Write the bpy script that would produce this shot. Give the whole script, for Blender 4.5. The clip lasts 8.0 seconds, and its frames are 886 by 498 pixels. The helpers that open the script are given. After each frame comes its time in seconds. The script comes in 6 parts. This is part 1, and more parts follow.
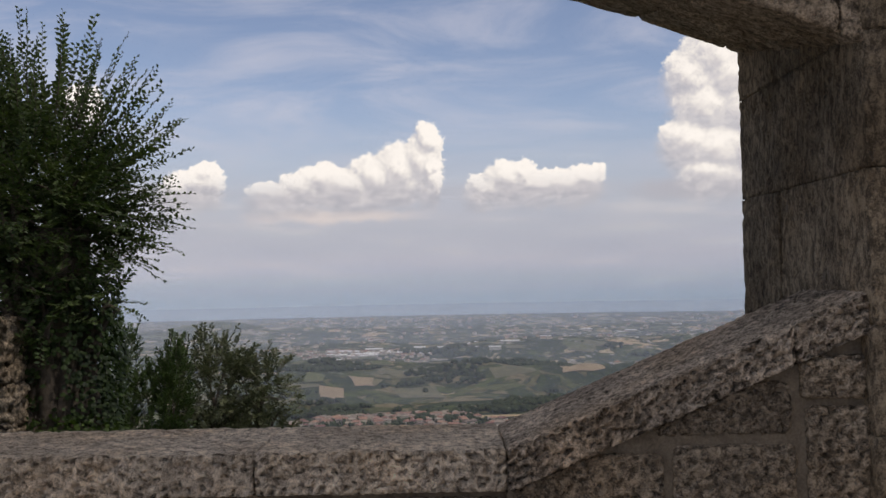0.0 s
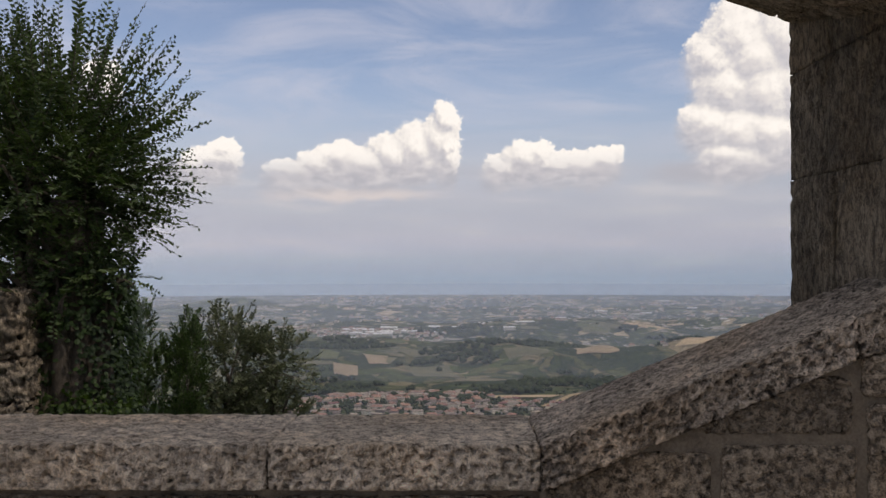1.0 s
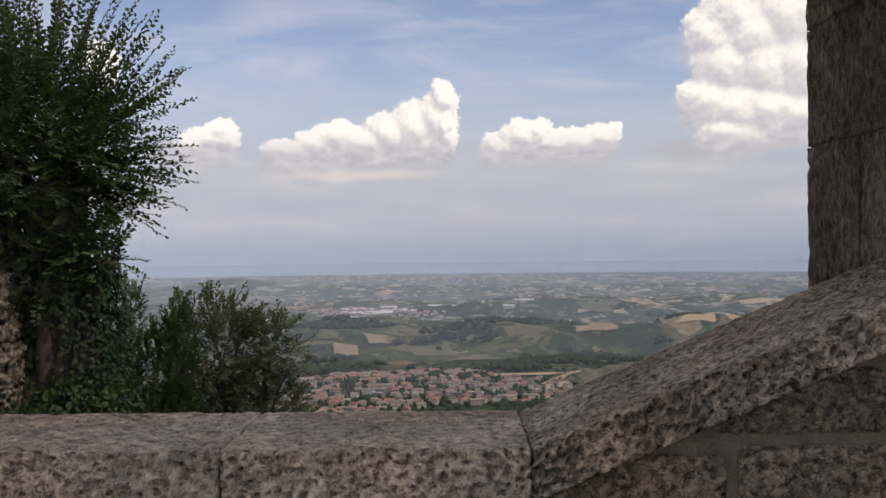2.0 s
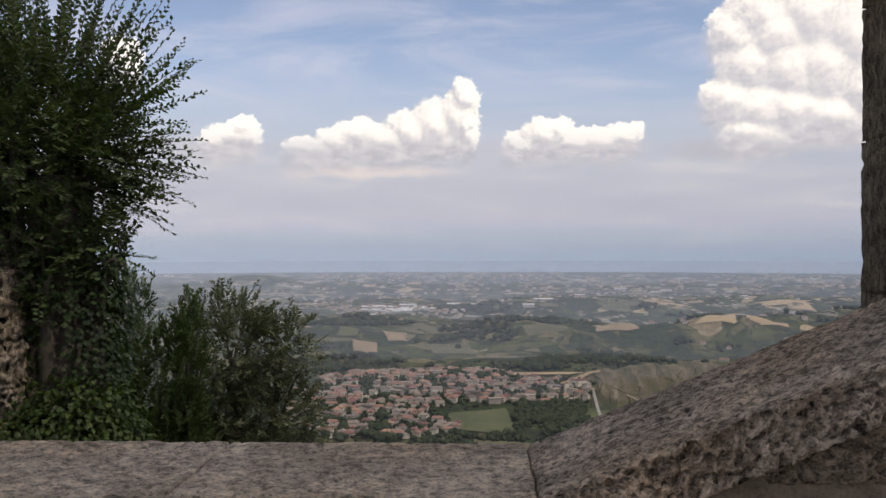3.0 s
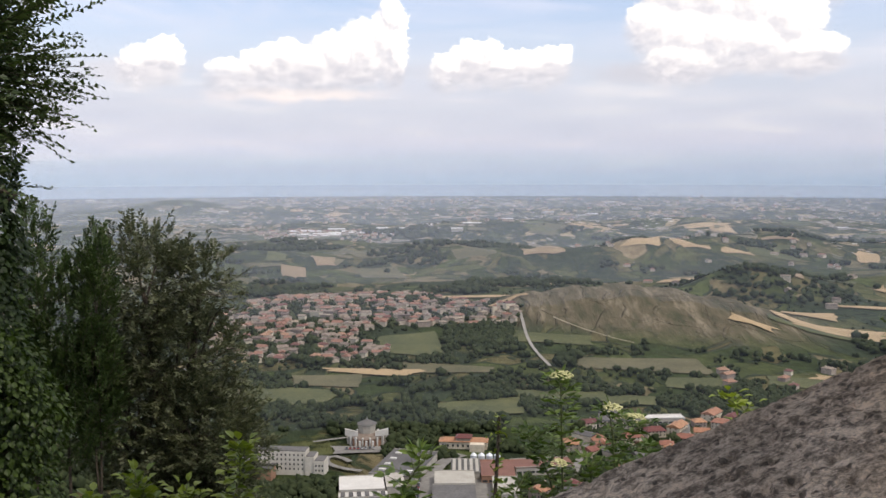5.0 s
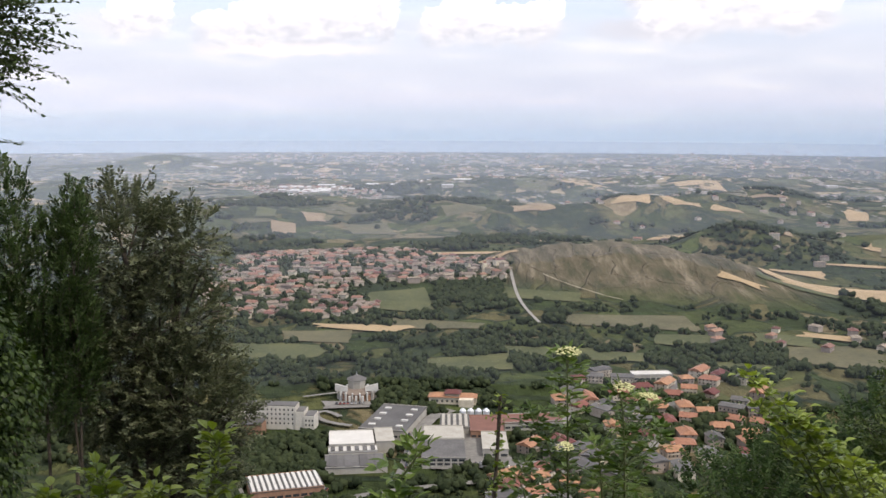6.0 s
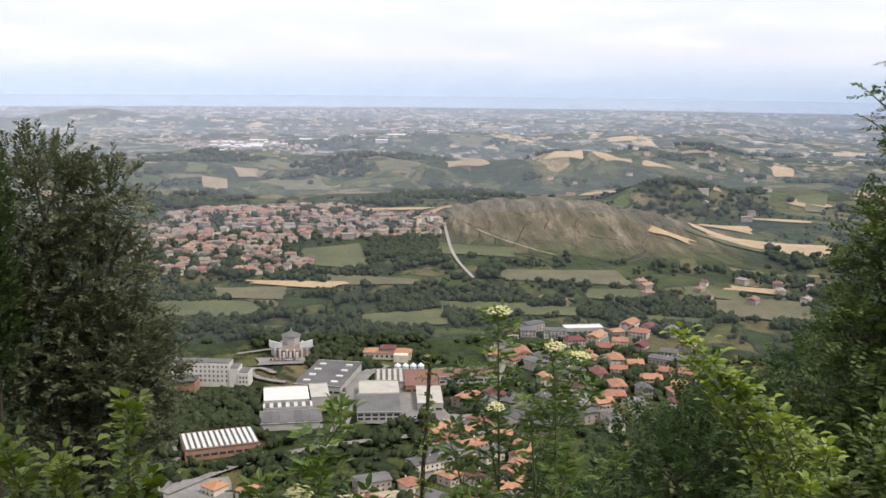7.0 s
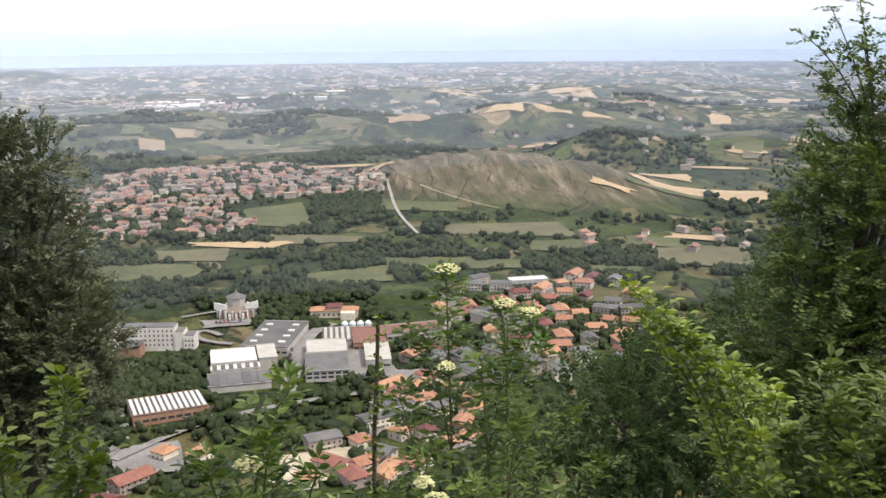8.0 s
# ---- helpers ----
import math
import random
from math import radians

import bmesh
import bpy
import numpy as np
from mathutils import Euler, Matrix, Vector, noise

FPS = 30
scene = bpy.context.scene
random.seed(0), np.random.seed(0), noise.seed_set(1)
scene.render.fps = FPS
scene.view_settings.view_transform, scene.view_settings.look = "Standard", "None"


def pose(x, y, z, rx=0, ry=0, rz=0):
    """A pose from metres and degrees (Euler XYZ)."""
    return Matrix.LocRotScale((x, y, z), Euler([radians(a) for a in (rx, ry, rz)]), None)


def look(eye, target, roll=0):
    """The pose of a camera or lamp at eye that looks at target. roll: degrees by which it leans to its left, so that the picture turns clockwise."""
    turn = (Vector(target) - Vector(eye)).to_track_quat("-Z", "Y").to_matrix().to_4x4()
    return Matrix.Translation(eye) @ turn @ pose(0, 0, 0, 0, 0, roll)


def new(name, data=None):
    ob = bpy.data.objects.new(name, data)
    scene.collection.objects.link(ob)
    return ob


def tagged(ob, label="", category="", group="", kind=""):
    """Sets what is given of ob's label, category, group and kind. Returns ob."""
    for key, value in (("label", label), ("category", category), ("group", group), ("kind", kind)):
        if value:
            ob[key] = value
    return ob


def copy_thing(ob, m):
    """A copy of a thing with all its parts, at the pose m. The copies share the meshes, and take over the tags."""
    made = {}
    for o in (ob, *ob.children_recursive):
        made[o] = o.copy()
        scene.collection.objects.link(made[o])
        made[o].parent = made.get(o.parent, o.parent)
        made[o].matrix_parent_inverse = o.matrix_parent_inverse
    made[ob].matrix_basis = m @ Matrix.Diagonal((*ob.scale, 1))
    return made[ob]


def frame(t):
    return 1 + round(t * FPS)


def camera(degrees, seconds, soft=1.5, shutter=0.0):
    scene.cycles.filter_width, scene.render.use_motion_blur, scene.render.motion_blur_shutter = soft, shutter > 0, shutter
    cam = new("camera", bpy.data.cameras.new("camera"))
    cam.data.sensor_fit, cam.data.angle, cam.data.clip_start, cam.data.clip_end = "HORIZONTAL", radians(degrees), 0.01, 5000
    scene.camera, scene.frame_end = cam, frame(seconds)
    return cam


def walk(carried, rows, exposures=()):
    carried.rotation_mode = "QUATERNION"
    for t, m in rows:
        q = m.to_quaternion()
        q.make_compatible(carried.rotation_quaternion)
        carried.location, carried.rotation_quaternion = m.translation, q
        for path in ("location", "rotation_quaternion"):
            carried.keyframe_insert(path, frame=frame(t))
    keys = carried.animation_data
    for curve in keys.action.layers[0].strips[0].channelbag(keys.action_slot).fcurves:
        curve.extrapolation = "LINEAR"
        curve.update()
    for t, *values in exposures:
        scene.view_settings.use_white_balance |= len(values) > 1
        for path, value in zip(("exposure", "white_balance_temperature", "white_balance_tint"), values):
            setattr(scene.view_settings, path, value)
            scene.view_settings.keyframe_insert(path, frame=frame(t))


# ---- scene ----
# ---- camera and walk ----
cam = camera(47.4, 8.0)
PATH = [
    (0, (0.008, -0.044, 1.502), (0.011, 1.955, 1.564), -1.1),
    (0.5, (-0.002, 0.034, 1.497), (-0.042, 2.034, 1.525), -0.4),
    (1, (-0.034, 0.185, 1.504), (-0.063, 2.184, 1.526), -0.1),
    (1.5, (-0.036, 0.304, 1.508), (-0.009, 2.304, 1.52), -0.2),
    (1.7, (-0.015, 0.39, 1.501), (-0.017, 2.39, 1.485), -0.7),
    (3, (0.063, 0.917, 1.516), (-0.004, 2.916, 1.493), -0.1),
    (3.5, (0.11, 1.132, 1.53), (0.049, 3.13, 1.491), -0.4),
    (4, (0.099, 1.422, 1.536), (0.071, 3.419, 1.429), -0.3),
    (4.5, (0.053, 1.577, 1.551), (0.109, 3.571, 1.411), -0.4),
    (6, (0.0, 2.37, 1.556), (0.093, 4.351, 1.297), 0.2),
    (6.5, (-0.008, 2.46, 1.55), (0.177, 4.429, 1.251), 0.4),
    (7, (0.045, 2.535, 1.543), (0.267, 4.493, 1.198), 0.6),
    (7.5, (0.075, 2.6, 1.538), (0.326, 4.547, 1.156), 0.2),
    (8, (0.052, 2.658, 1.533), (0.381, 4.583, 1.102), -0.5),
]
walk(cam, [(t, look(eye, target, roll)) for t, eye, target, roll in PATH],
     exposures=[(0, 0.05, 6900, 13), (1.5, 0.12, 6900, 13), (3.0, 0.24, 6900, 13), (4.0, 0.38, 6900, 12), (4.5, 0.54, 6900, 12), (6.0, 0.93, 6800, 12), (7.0, 1.12, 6800, 11.5), (8.0, 1.40, 6800, 11)])

# ---- world and sun ----
SUN_ELEVATION, SUN_TURN = radians(54), radians(125)
world = bpy.data.worlds.new("world")
scene.world = world
world.use_nodes = True


def node(tree, kind, **sets):
    n = tree.nodes.new("ShaderNode" + kind)
    for key, value in sets.items():
        if key == "operation":
            n.operation = value
        elif key == "group":
            n.node_tree = value
        else:
            slot = int(key[1:]) if key[0] == "i" and key[1:].isdigit() else key.replace("_", " ")
            if isinstance(value, bpy.types.NodeSocket):
                tree.links.new(value, n.inputs[slot])
            else:
                n.inputs[slot].default_value = value
    return n


def noise_of(tree, vector, scale, detail=4.0, rough=0.55, warp=0.0):
    n = tree.nodes.new("ShaderNodeTexNoise")
    tree.links.new(vector, n.inputs["Vector"])
    n.inputs["Scale"].default_value = scale
    n.inputs["Detail"].default_value = detail
    n.inputs["Roughness"].default_value = rough
    n.inputs["Distortion"].default_value = warp
    return n


def ramp_of(tree, fac, *stops):
    n = tree.nodes.new("ShaderNodeValToRGB")
    tree.links.new(fac, n.inputs[0])
    e = n.color_ramp.elements
    while len(e) < len(stops):
        e.new(0.5)
    for at, (pos, col) in zip(e, stops):
        at.position = pos
        at.color = (*col, 1) if len(col) == 3 else col
    return n


def grey(v):
    return (v, v, v)


def smooth(tree, value, a, b, lo=0.0, hi=1.0):
    n = tree.nodes.new("ShaderNodeMapRange")
    n.interpolation_type = "SMOOTHSTEP"
    tree.links.new(value, n.inputs[0])
    for i, v in zip((1, 2, 3, 4), (a, b, lo, hi)):
        n.inputs[i].default_value = v
    return n.outputs[0]


# cumulus clouds: each a cluster of puffs (azimuth, elevation, half width, half height), in degrees
CLOUD_SMALL = [(-13.6, 5.7, 1.3, 0.7), (-13.1, 6.2, 0.7, 0.6), (-14.6, 5.5, 0.9, 0.5), (-19.5, 9.6, 0.9, 0.9)]
CLOUD_LONG = [(-9.3, 5.2, 1.3, 0.55), (-7.8, 5.5, 1.1, 0.7), (-6.7, 5.9, 1.0, 0.75), (-5.2, 5.5, 1.6, 0.7), (-3.6, 6.0, 1.3, 0.95),
              (-2.3, 6.4, 1.2, 1.2), (-1.1, 6.9, 0.9, 1.2), (-0.7, 8.0, 0.65, 0.75), (-0.5, 6.3, 0.6, 1.2)]
CLOUD_MIDDLE = [(2.6, 5.4, 1.0, 0.5), (4.0, 5.8, 1.1, 0.8), (4.6, 6.2, 0.7, 0.55), (5.6, 5.5, 1.4, 0.55), (7.2, 5.5, 1.3, 0.55), (8.2, 5.7, 0.9, 0.6)]
CLOUD_TOWER = [(15.4, 12.2, 1.3, 1.5), (14.2, 11.0, 1.1, 1.2), (16.4, 11.0, 1.7, 1.6), (14.9, 9.5, 1.5, 1.2), (17.0, 9.2, 1.6, 1.6), (14.0, 7.6, 1.3, 1.1),
               (15.6, 7.0, 1.6, 1.2), (17.3, 7.0, 1.6, 1.1), (15.2, 5.7, 1.5, 0.7)]
CLOUD_FAR_TOWER = [(18.2, 11.8, 1.6, 1.6), (20.3, 10.6, 1.5, 2.0), (19.0, 9.0, 1.6, 1.6), (21.0, 7.8, 1.3, 1.4), (19.2, 6.6, 1.7, 0.9), (22.0, 6.0, 1.4, 0.6),
                   (22.6, 11.5, 1.6, 2.2)]


def cloud_group():
    g = bpy.data.node_groups.new("cloud_field", "ShaderNodeTree")
    g.interface.new_socket("Vector", in_out="INPUT", socket_type="NodeSocketVector")
    g.interface.new_socket("Value", in_out="OUTPUT", socket_type="NodeSocketFloat")
    gi, go = g.nodes.new("NodeGroupInput"), g.nodes.new("NodeGroupOutput")
    p = gi.outputs[0]
    for scale, amount in ((0.55, 1.0), (1.5, 0.8), (3.6, 0.5), (9.0, 0.2)):
        n = noise_of(g, gi.outputs[0], scale, 2.0, 0.5)
        d = node(g, "VectorMath", operation="SUBTRACT", i0=n.outputs["Color"], i1=(0.5, 0.5, 0.5))
        p = node(g, "VectorMath", operation="MULTIPLY_ADD", i0=d.outputs[0], i1=(amount, amount * 0.7, 0), i2=p).outputs[0]
    least = None
    for az, el, rx, ry in CLOUD_SMALL + CLOUD_LONG + CLOUD_MIDDLE + CLOUD_TOWER + CLOUD_FAR_TOWER:
        q = node(g, "VectorMath", operation="MULTIPLY_ADD", i0=p, i1=(0.70 / rx, 0.70 / ry, 0), i2=(-0.70 * az / rx, -0.70 * el / ry, 0))
        length = node(g, "VectorMath", operation="LENGTH", i0=q.outputs[0]).outputs["Value"]
        least = length if least is None else node(g, "Math", operation="MINIMUM", i0=least, i1=length).outputs[0]
    out = node(g, "Math", operation="SUBTRACT", i0=1.0, i1=least)
    g.links.new(out.outputs[0], go.inputs[0])
    return g


def build_sky():
    t = world.node_tree
    back = t.nodes["Background"]
    sky = t.nodes.new("ShaderNodeTexSky")
    sky.sky_type, sky.sun_disc, sky.sun_elevation, sky.sun_rotation = "NISHITA", False, SUN_ELEVATION, SUN_TURN
    sky.altitude, sky.air_density, sky.dust_density, sky.ozone_density = 650, 1.0, 0.6, 2.5
    way = t.nodes.new("ShaderNodeTexCoord").outputs["Generated"]
    xyz = node(t, "SeparateXYZ", i0=way)
    az = node(t, "Math", operation="ARCTAN2", i0=xyz.outputs[0], i1=xyz.outputs[1]).outputs[0]
    el = node(t, "Math", operation="ARCSINE", i0=xyz.outputs[2]).outputs[0]
    deg = 180 / math.pi
    az = node(t, "Math", operation="MULTIPLY", i0=az, i1=deg).outputs[0]
    el = node(t, "Math", operation="MULTIPLY", i0=el, i1=deg).outputs[0]
    p = node(t, "CombineXYZ", i0=az, i1=el).outputs[0]
    # blue of the sky, scaled to the strength of daylight
    blue = node(t, "VectorMath", operation="MULTIPLY", i0=sky.outputs[0], i1=(0.118, 0.104, 0.104)).outputs[0]
    # thin veils high up
    flat = node(t, "VectorMath", operation="MULTIPLY", i0=p, i1=(0.05, 0.2, 1)).outputs[0]
    veil = noise_of(t, flat, 1.6, 6.0, 0.6, 0.6).outputs["Fac"]
    veil = smooth(t, veil, 0.38, 0.75, 0.0, 0.55)
    c = node(t, "Mix")
    c.data_type = "RGBA"
    t.links.new(veil, c.inputs[0]); t.links.new(blue, c.inputs[6]); c.inputs[7].default_value = (0.60, 0.61, 0.70, 1)
    # broken white cloud overhead
    high = node(t, "Mix")
    high.data_type = "RGBA"
    over = node(t, "Math", operation="MULTIPLY", i0=smooth(t, el, 17.0, 38.0), i1=smooth(t, noise_of(t, way, 2.6, 5.0, 0.6).outputs["Fac"], 0.35, 0.6, 0.35, 0.85)).outputs[0]
    t.links.new(over, high.inputs[0]); t.links.new(c.outputs[2], high.inputs[6]); high.inputs[7].default_value = (0.84, 0.82, 0.81, 1)
    # low bank of haze and grey cloud above the sea
    low = smooth(t, el, 2.0, 10.5, 0.92, 0.0)
    streak = noise_of(t, node(t, "VectorMath", operation="MULTIPLY", i0=p, i1=(0.11, 0.75, 1)).outputs[0], 1.1, 4.0, 0.55, 0.3).outputs["Fac"]
    haze = ramp_of(t, streak, (0.3, (0.38, 0.41, 0.50)), (0.55, (0.43, 0.45, 0.53)), (0.75, (0.56, 0.55, 0.58))).outputs[0]
    c2 = node(t, "Mix")
    c2.data_type = "RGBA"
    t.links.new(low, c2.inputs[0]); t.links.new(high.outputs[2], c2.inputs[6]); t.links.new(haze, c2.inputs[7])
    sea = node(t, "Mix")
    sea.data_type = "RGBA"
    t.links.new(smooth(t, el, -1.3, 1.2, 1.0, 0.0), sea.inputs[0]); t.links.new(c2.outputs[2], sea.inputs[6]); sea.inputs[7].default_value = (0.245, 0.325, 0.415, 1)
    # soft grey and pinkish banks under the cumulus
    under = sea.outputs[2]
    blur = noise_of(t, p, 0.5, 4.0, 0.6)
    q = node(t, "VectorMath", operation="MULTIPLY_ADD", i0=node(t, "VectorMath", operation="SUBTRACT", i0=blur.outputs["Color"], i1=(0.5, 0.5, 0.5)).outputs[0], i1=(3.0, 1.1, 0), i2=p).outputs[0]
    for az0, el0, rx, ry, col, most in ((-5.5, 5.0, 6.0, 0.8, (0.43, 0.44, 0.50), 0.85), (-6.0, 3.75, 5.0, 0.5, (0.66, 0.61, 0.60), 0.85), (5.0, 5.1, 5.0, 0.7, (0.47, 0.475, 0.53), 0.8),
                                        (14.2, 4.9, 4.0, 0.75, (0.42, 0.43, 0.49), 0.85), (20.0, 5.2, 4.0, 0.6, (0.56, 0.55, 0.58), 0.7), (-15.0, 5.0, 3.0, 0.8, (0.50, 0.50, 0.55), 0.7)):
        far_off = node(t, "VectorMath", operation="LENGTH", i0=node(t, "VectorMath", operation="MULTIPLY_ADD", i0=q, i1=(1 / rx, 1 / ry, 0), i2=(-az0 / rx, -el0 / ry, 0)).outputs[0]).outputs["Value"]
        bank = node(t, "Mix")
        bank.data_type = "RGBA"
        t.links.new(smooth(t, far_off, 0.35, 1.25, most, 0.0), bank.inputs[0]); t.links.new(under, bank.inputs[6]); bank.inputs[7].default_value = (*col, 1)
        under = bank.outputs[2]
    # cumulus
    field = cloud_group()
    here = node(t, "Group", group=field, i0=p).outputs[0]
    shifted = node(t, "VectorMath", operation="ADD", i0=p, i1=(0.22, 0.42, 0)).outputs[0]
    there = node(t, "Group", group=field, i0=shifted).outputs[0]
    slope = node(t, "Math", operation="SUBTRACT", i0=here, i1=there).outputs[0]
    lit = smooth(t, slope, -0.62, 0.34)
    white = ramp_of(t, lit, (0.0, (0.47, 0.47, 0.52)), (0.5, (0.64, 0.63, 0.65)), (0.8, (0.78, 0.765, 0.75)), (1.0, (0.92, 0.90, 0.87))).outputs[0]
    # crisp tops, frayed and thinning undersides
    cover = smooth(t, here, 0.02, 0.19)
    frayed = node(t, "Math", operation="MAXIMUM", i0=smooth(t, slope, -0.50, 0.16, 0.10, 1.0), i1=smooth(t, here, 0.36, 0.72)).outputs[0]
    cover = node(t, "Math", operation="MULTIPLY", i0=cover, i1=frayed).outputs[0]
    thin = smooth(t, el, 4.1, 6.3, 0.05, 1.0)
    cover = node(t, "Math", operation="MULTIPLY", i0=cover, i1=thin).outputs[0]
    # grey, soft bases hanging below the bright heads
    for drop, most, low_tone, high_tone in ((0.95, 0.62, (0.40, 0.41, 0.47), (0.56, 0.555, 0.585)), (0.45, 0.62, (0.45, 0.455, 0.51), (0.66, 0.65, 0.67))):
        base = node(t, "Group", group=field, i0=node(t, "VectorMath", operation="ADD", i0=p, i1=(0.12, drop, 0)).outputs[0]).outputs[0]
        mottle = noise_of(t, node(t, "VectorMath", operation="MULTIPLY", i0=p, i1=(0.7, 1.3, 1)).outputs[0], 1.4, 4.0, 0.6).outputs["Fac"]
        layer = node(t, "Mix")
        layer.data_type = "RGBA"
        t.links.new(smooth(t, base, -0.12, 0.50, 0.0, most), layer.inputs[0]); t.links.new(under, layer.inputs[6])
        t.links.new(ramp_of(t, mottle, (0.38, low_tone), (0.66, high_tone)).outputs[0], layer.inputs[7])
        under = layer.outputs[2]
    c3 = node(t, "Mix")
    c3.data_type = "RGBA"
    t.links.new(cover, c3.inputs[0]); t.links.new(under, c3.inputs[6]); t.links.new(white, c3.inputs[7])
    t.links.new(c3.outputs[2], back.inputs[0])
    back.inputs[1].default_value = 1.0


build_sky()
sun = new("sun", bpy.data.lights.new("sun", "SUN"))
sun.data.energy, sun.data.angle, sun.data.color = 1.4, radians(1.5), (1.0, 0.95, 0.87)
SUN_WAY = Vector((math.sin(SUN_TURN) * math.cos(SUN_ELEVATION), math.cos(SUN_TURN) * math.cos(SUN_ELEVATION), math.sin(SUN_ELEVATION)))
sun.matrix_world = look(SUN_WAY * 50, (0, 0, 0))


# ---- materials ----
def material(name):
    m = bpy.data.materials.new(name)
    m.use_nodes = True
    t = m.node_tree
    return m, t, t.nodes["Principled BSDF"], t.nodes.new("ShaderNodeTexCoord").outputs["Object"]


def surface(name, dark, light, scale, rough=0.8, bump=0.3, step=0.02, metal=0.0, fine=8.0, place="Object", vary=0.0):
    """A worn matt surface: two tones mixed by coarse and fine noise, with fine relief."""
    m, t, b, p = material(name)
    if place == "World":
        p = t.nodes.new("ShaderNodeNewGeometry").outputs["Position"]
    coarse, small = noise_of(t, p, scale, 5), noise_of(t, p, scale * fine, 6, 0.65)
    fac = node(t, "Math", operation="MULTIPLY_ADD", i0=small.outputs["Fac"], i1=0.6, i2=node(t, "Math", operation="MULTIPLY", i0=coarse.outputs["Fac"], i1=0.6).outputs[0])
    col = ramp_of(t, fac.outputs[0], (0.42, dark), (0.78, light)).outputs[0]
    if vary:
        info = t.nodes.new("ShaderNodeObjectInfo")
        hsv = node(t, "HueSaturation", Color=col, Value=smooth(t, info.outputs["Random"], 0, 1, 1 - vary, 1 + vary),
                   Hue=smooth(t, info.outputs["Random"], 0, 1, 0.5 - vary * 0.06, 0.5 + vary * 0.04))
        col = hsv.outputs[0]
    t.links.new(col, b.inputs["Base Color"])
    b.inputs["Roughness"].default_value, b.inputs["Metallic"].default_value = rough, metal
    if bump:
        n = node(t, "Bump", Strength=bump, Distance=step, Height=fac.outputs[0])
        t.links.new(n.outputs[0], b.inputs["Normal"])
    return m


def stone_material(name, dark, light, pit, stain_shade=0.6, streak=0.0):
    """Weathered limestone: grey and ochre stains, dark spots, hollows with their shade painted in; streak: how strongly
    tool marks run down the face.
    """
    m, t, b, p = material(name)
    fine_p = node(t, "VectorMath", operation="MULTIPLY", i0=p, i1=(1, 1, 1 - 0.7 * streak)).outputs[0]
    big, mid, small = noise_of(t, p, 2.2, 4), noise_of(t, fine_p, 34, 6, 0.66), noise_of(t, p, 150, 4, 0.7)
    info = t.nodes.new("ShaderNodeObjectInfo").outputs["Random"]
    mixed = node(t, "Math", operation="MULTIPLY_ADD", i0=mid.outputs["Fac"], i1=0.65, i2=node(t, "Math", operation="MULTIPLY", i0=small.outputs["Fac"], i1=0.4).outputs[0]).outputs[0]
    # hollows of the bump relief take the ramp's dark end: shade painted in
    base = ramp_of(t, mixed, (0.43, tuple(0.55 * a for a in dark)), (0.49, dark), (0.545, tuple(0.5 * (a + c) for a, c in zip(dark, light))), (0.63, light)).outputs[0]
    ochre = node(t, "Mix")
    ochre.data_type = "RGBA"
    ochre.blend_type = "MULTIPLY"
    t.links.new(smooth(t, big.outputs["Fac"], 0.42, 0.68, 0.0, 0.5), ochre.inputs[0])
    t.links.new(base, ochre.inputs[6]); ochre.inputs[7].default_value = (1.0, 0.86, 0.68, 1)
    black = node(t, "Mix")
    black.data_type = "RGBA"
    spots = noise_of(t, fine_p, 64, 5, 0.66).outputs["Fac"]
    patch = smooth(t, noise_of(t, p, 4.2, 4, 0.6).outputs["Fac"], 0.38, 0.58, 0.45, 1.0)
    cells = t.nodes.new("ShaderNodeTexVoronoi")
    wander = node(t, "VectorMath", operation="MULTIPLY_ADD", i0=noise_of(t, p, 40, 3).outputs["Color"], i1=(0.03, 0.03, 0.03), i2=fine_p).outputs[0]
    t.links.new(wander, cells.inputs["Vector"]); cells.inputs["Scale"].default_value = 48
    # cell hollows, sunk in the bump below, are also coloured near black as shade
    pit_shade = smooth(t, cells.outputs["Distance"], 0.20, 0.30, min(1.0, stain_shade * 1.5), 0.0)
    stained = node(t, "Math", operation="MULTIPLY", i0=smooth(t, spots, 0.565, 0.60, 0.0, stain_shade), i1=patch).outputs[0]
    t.links.new(node(t, "Math", operation="MAXIMUM", i0=pit_shade, i1=stained).outputs[0], black.inputs[0])
    t.links.new(ochre.outputs[2], black.inputs[6]); black.inputs[7].default_value = (0.055, 0.05, 0.045, 1)
    worn = smooth(t, noise_of(t, p, 5.5, 5, 0.6).outputs["Fac"], 0.36, 0.66, 0.80, 1.28)
    hsv = node(t, "HueSaturation", Color=black.outputs[2], Value=node(t, "Math", operation="MULTIPLY", i0=worn, i1=smooth(t, info, 0, 1, 0.86, 1.14)).outputs[0])
    t.links.new(hsv.outputs[0], b.inputs["Base Color"])
    b.inputs["Roughness"].default_value = 0.93
    b.inputs["Specular IOR Level"].default_value = 0.2
    h = node(t, "Math", operation="MULTIPLY_ADD", i0=smooth(t, cells.outputs["Distance"], 0.1, 0.5), i1=0.35, i2=mixed).outputs[0]
    n = node(t, "Bump", Strength=pit, Distance=0.035, Height=h)
    t.links.new(n.outputs[0], b.inputs["Normal"])
    return m


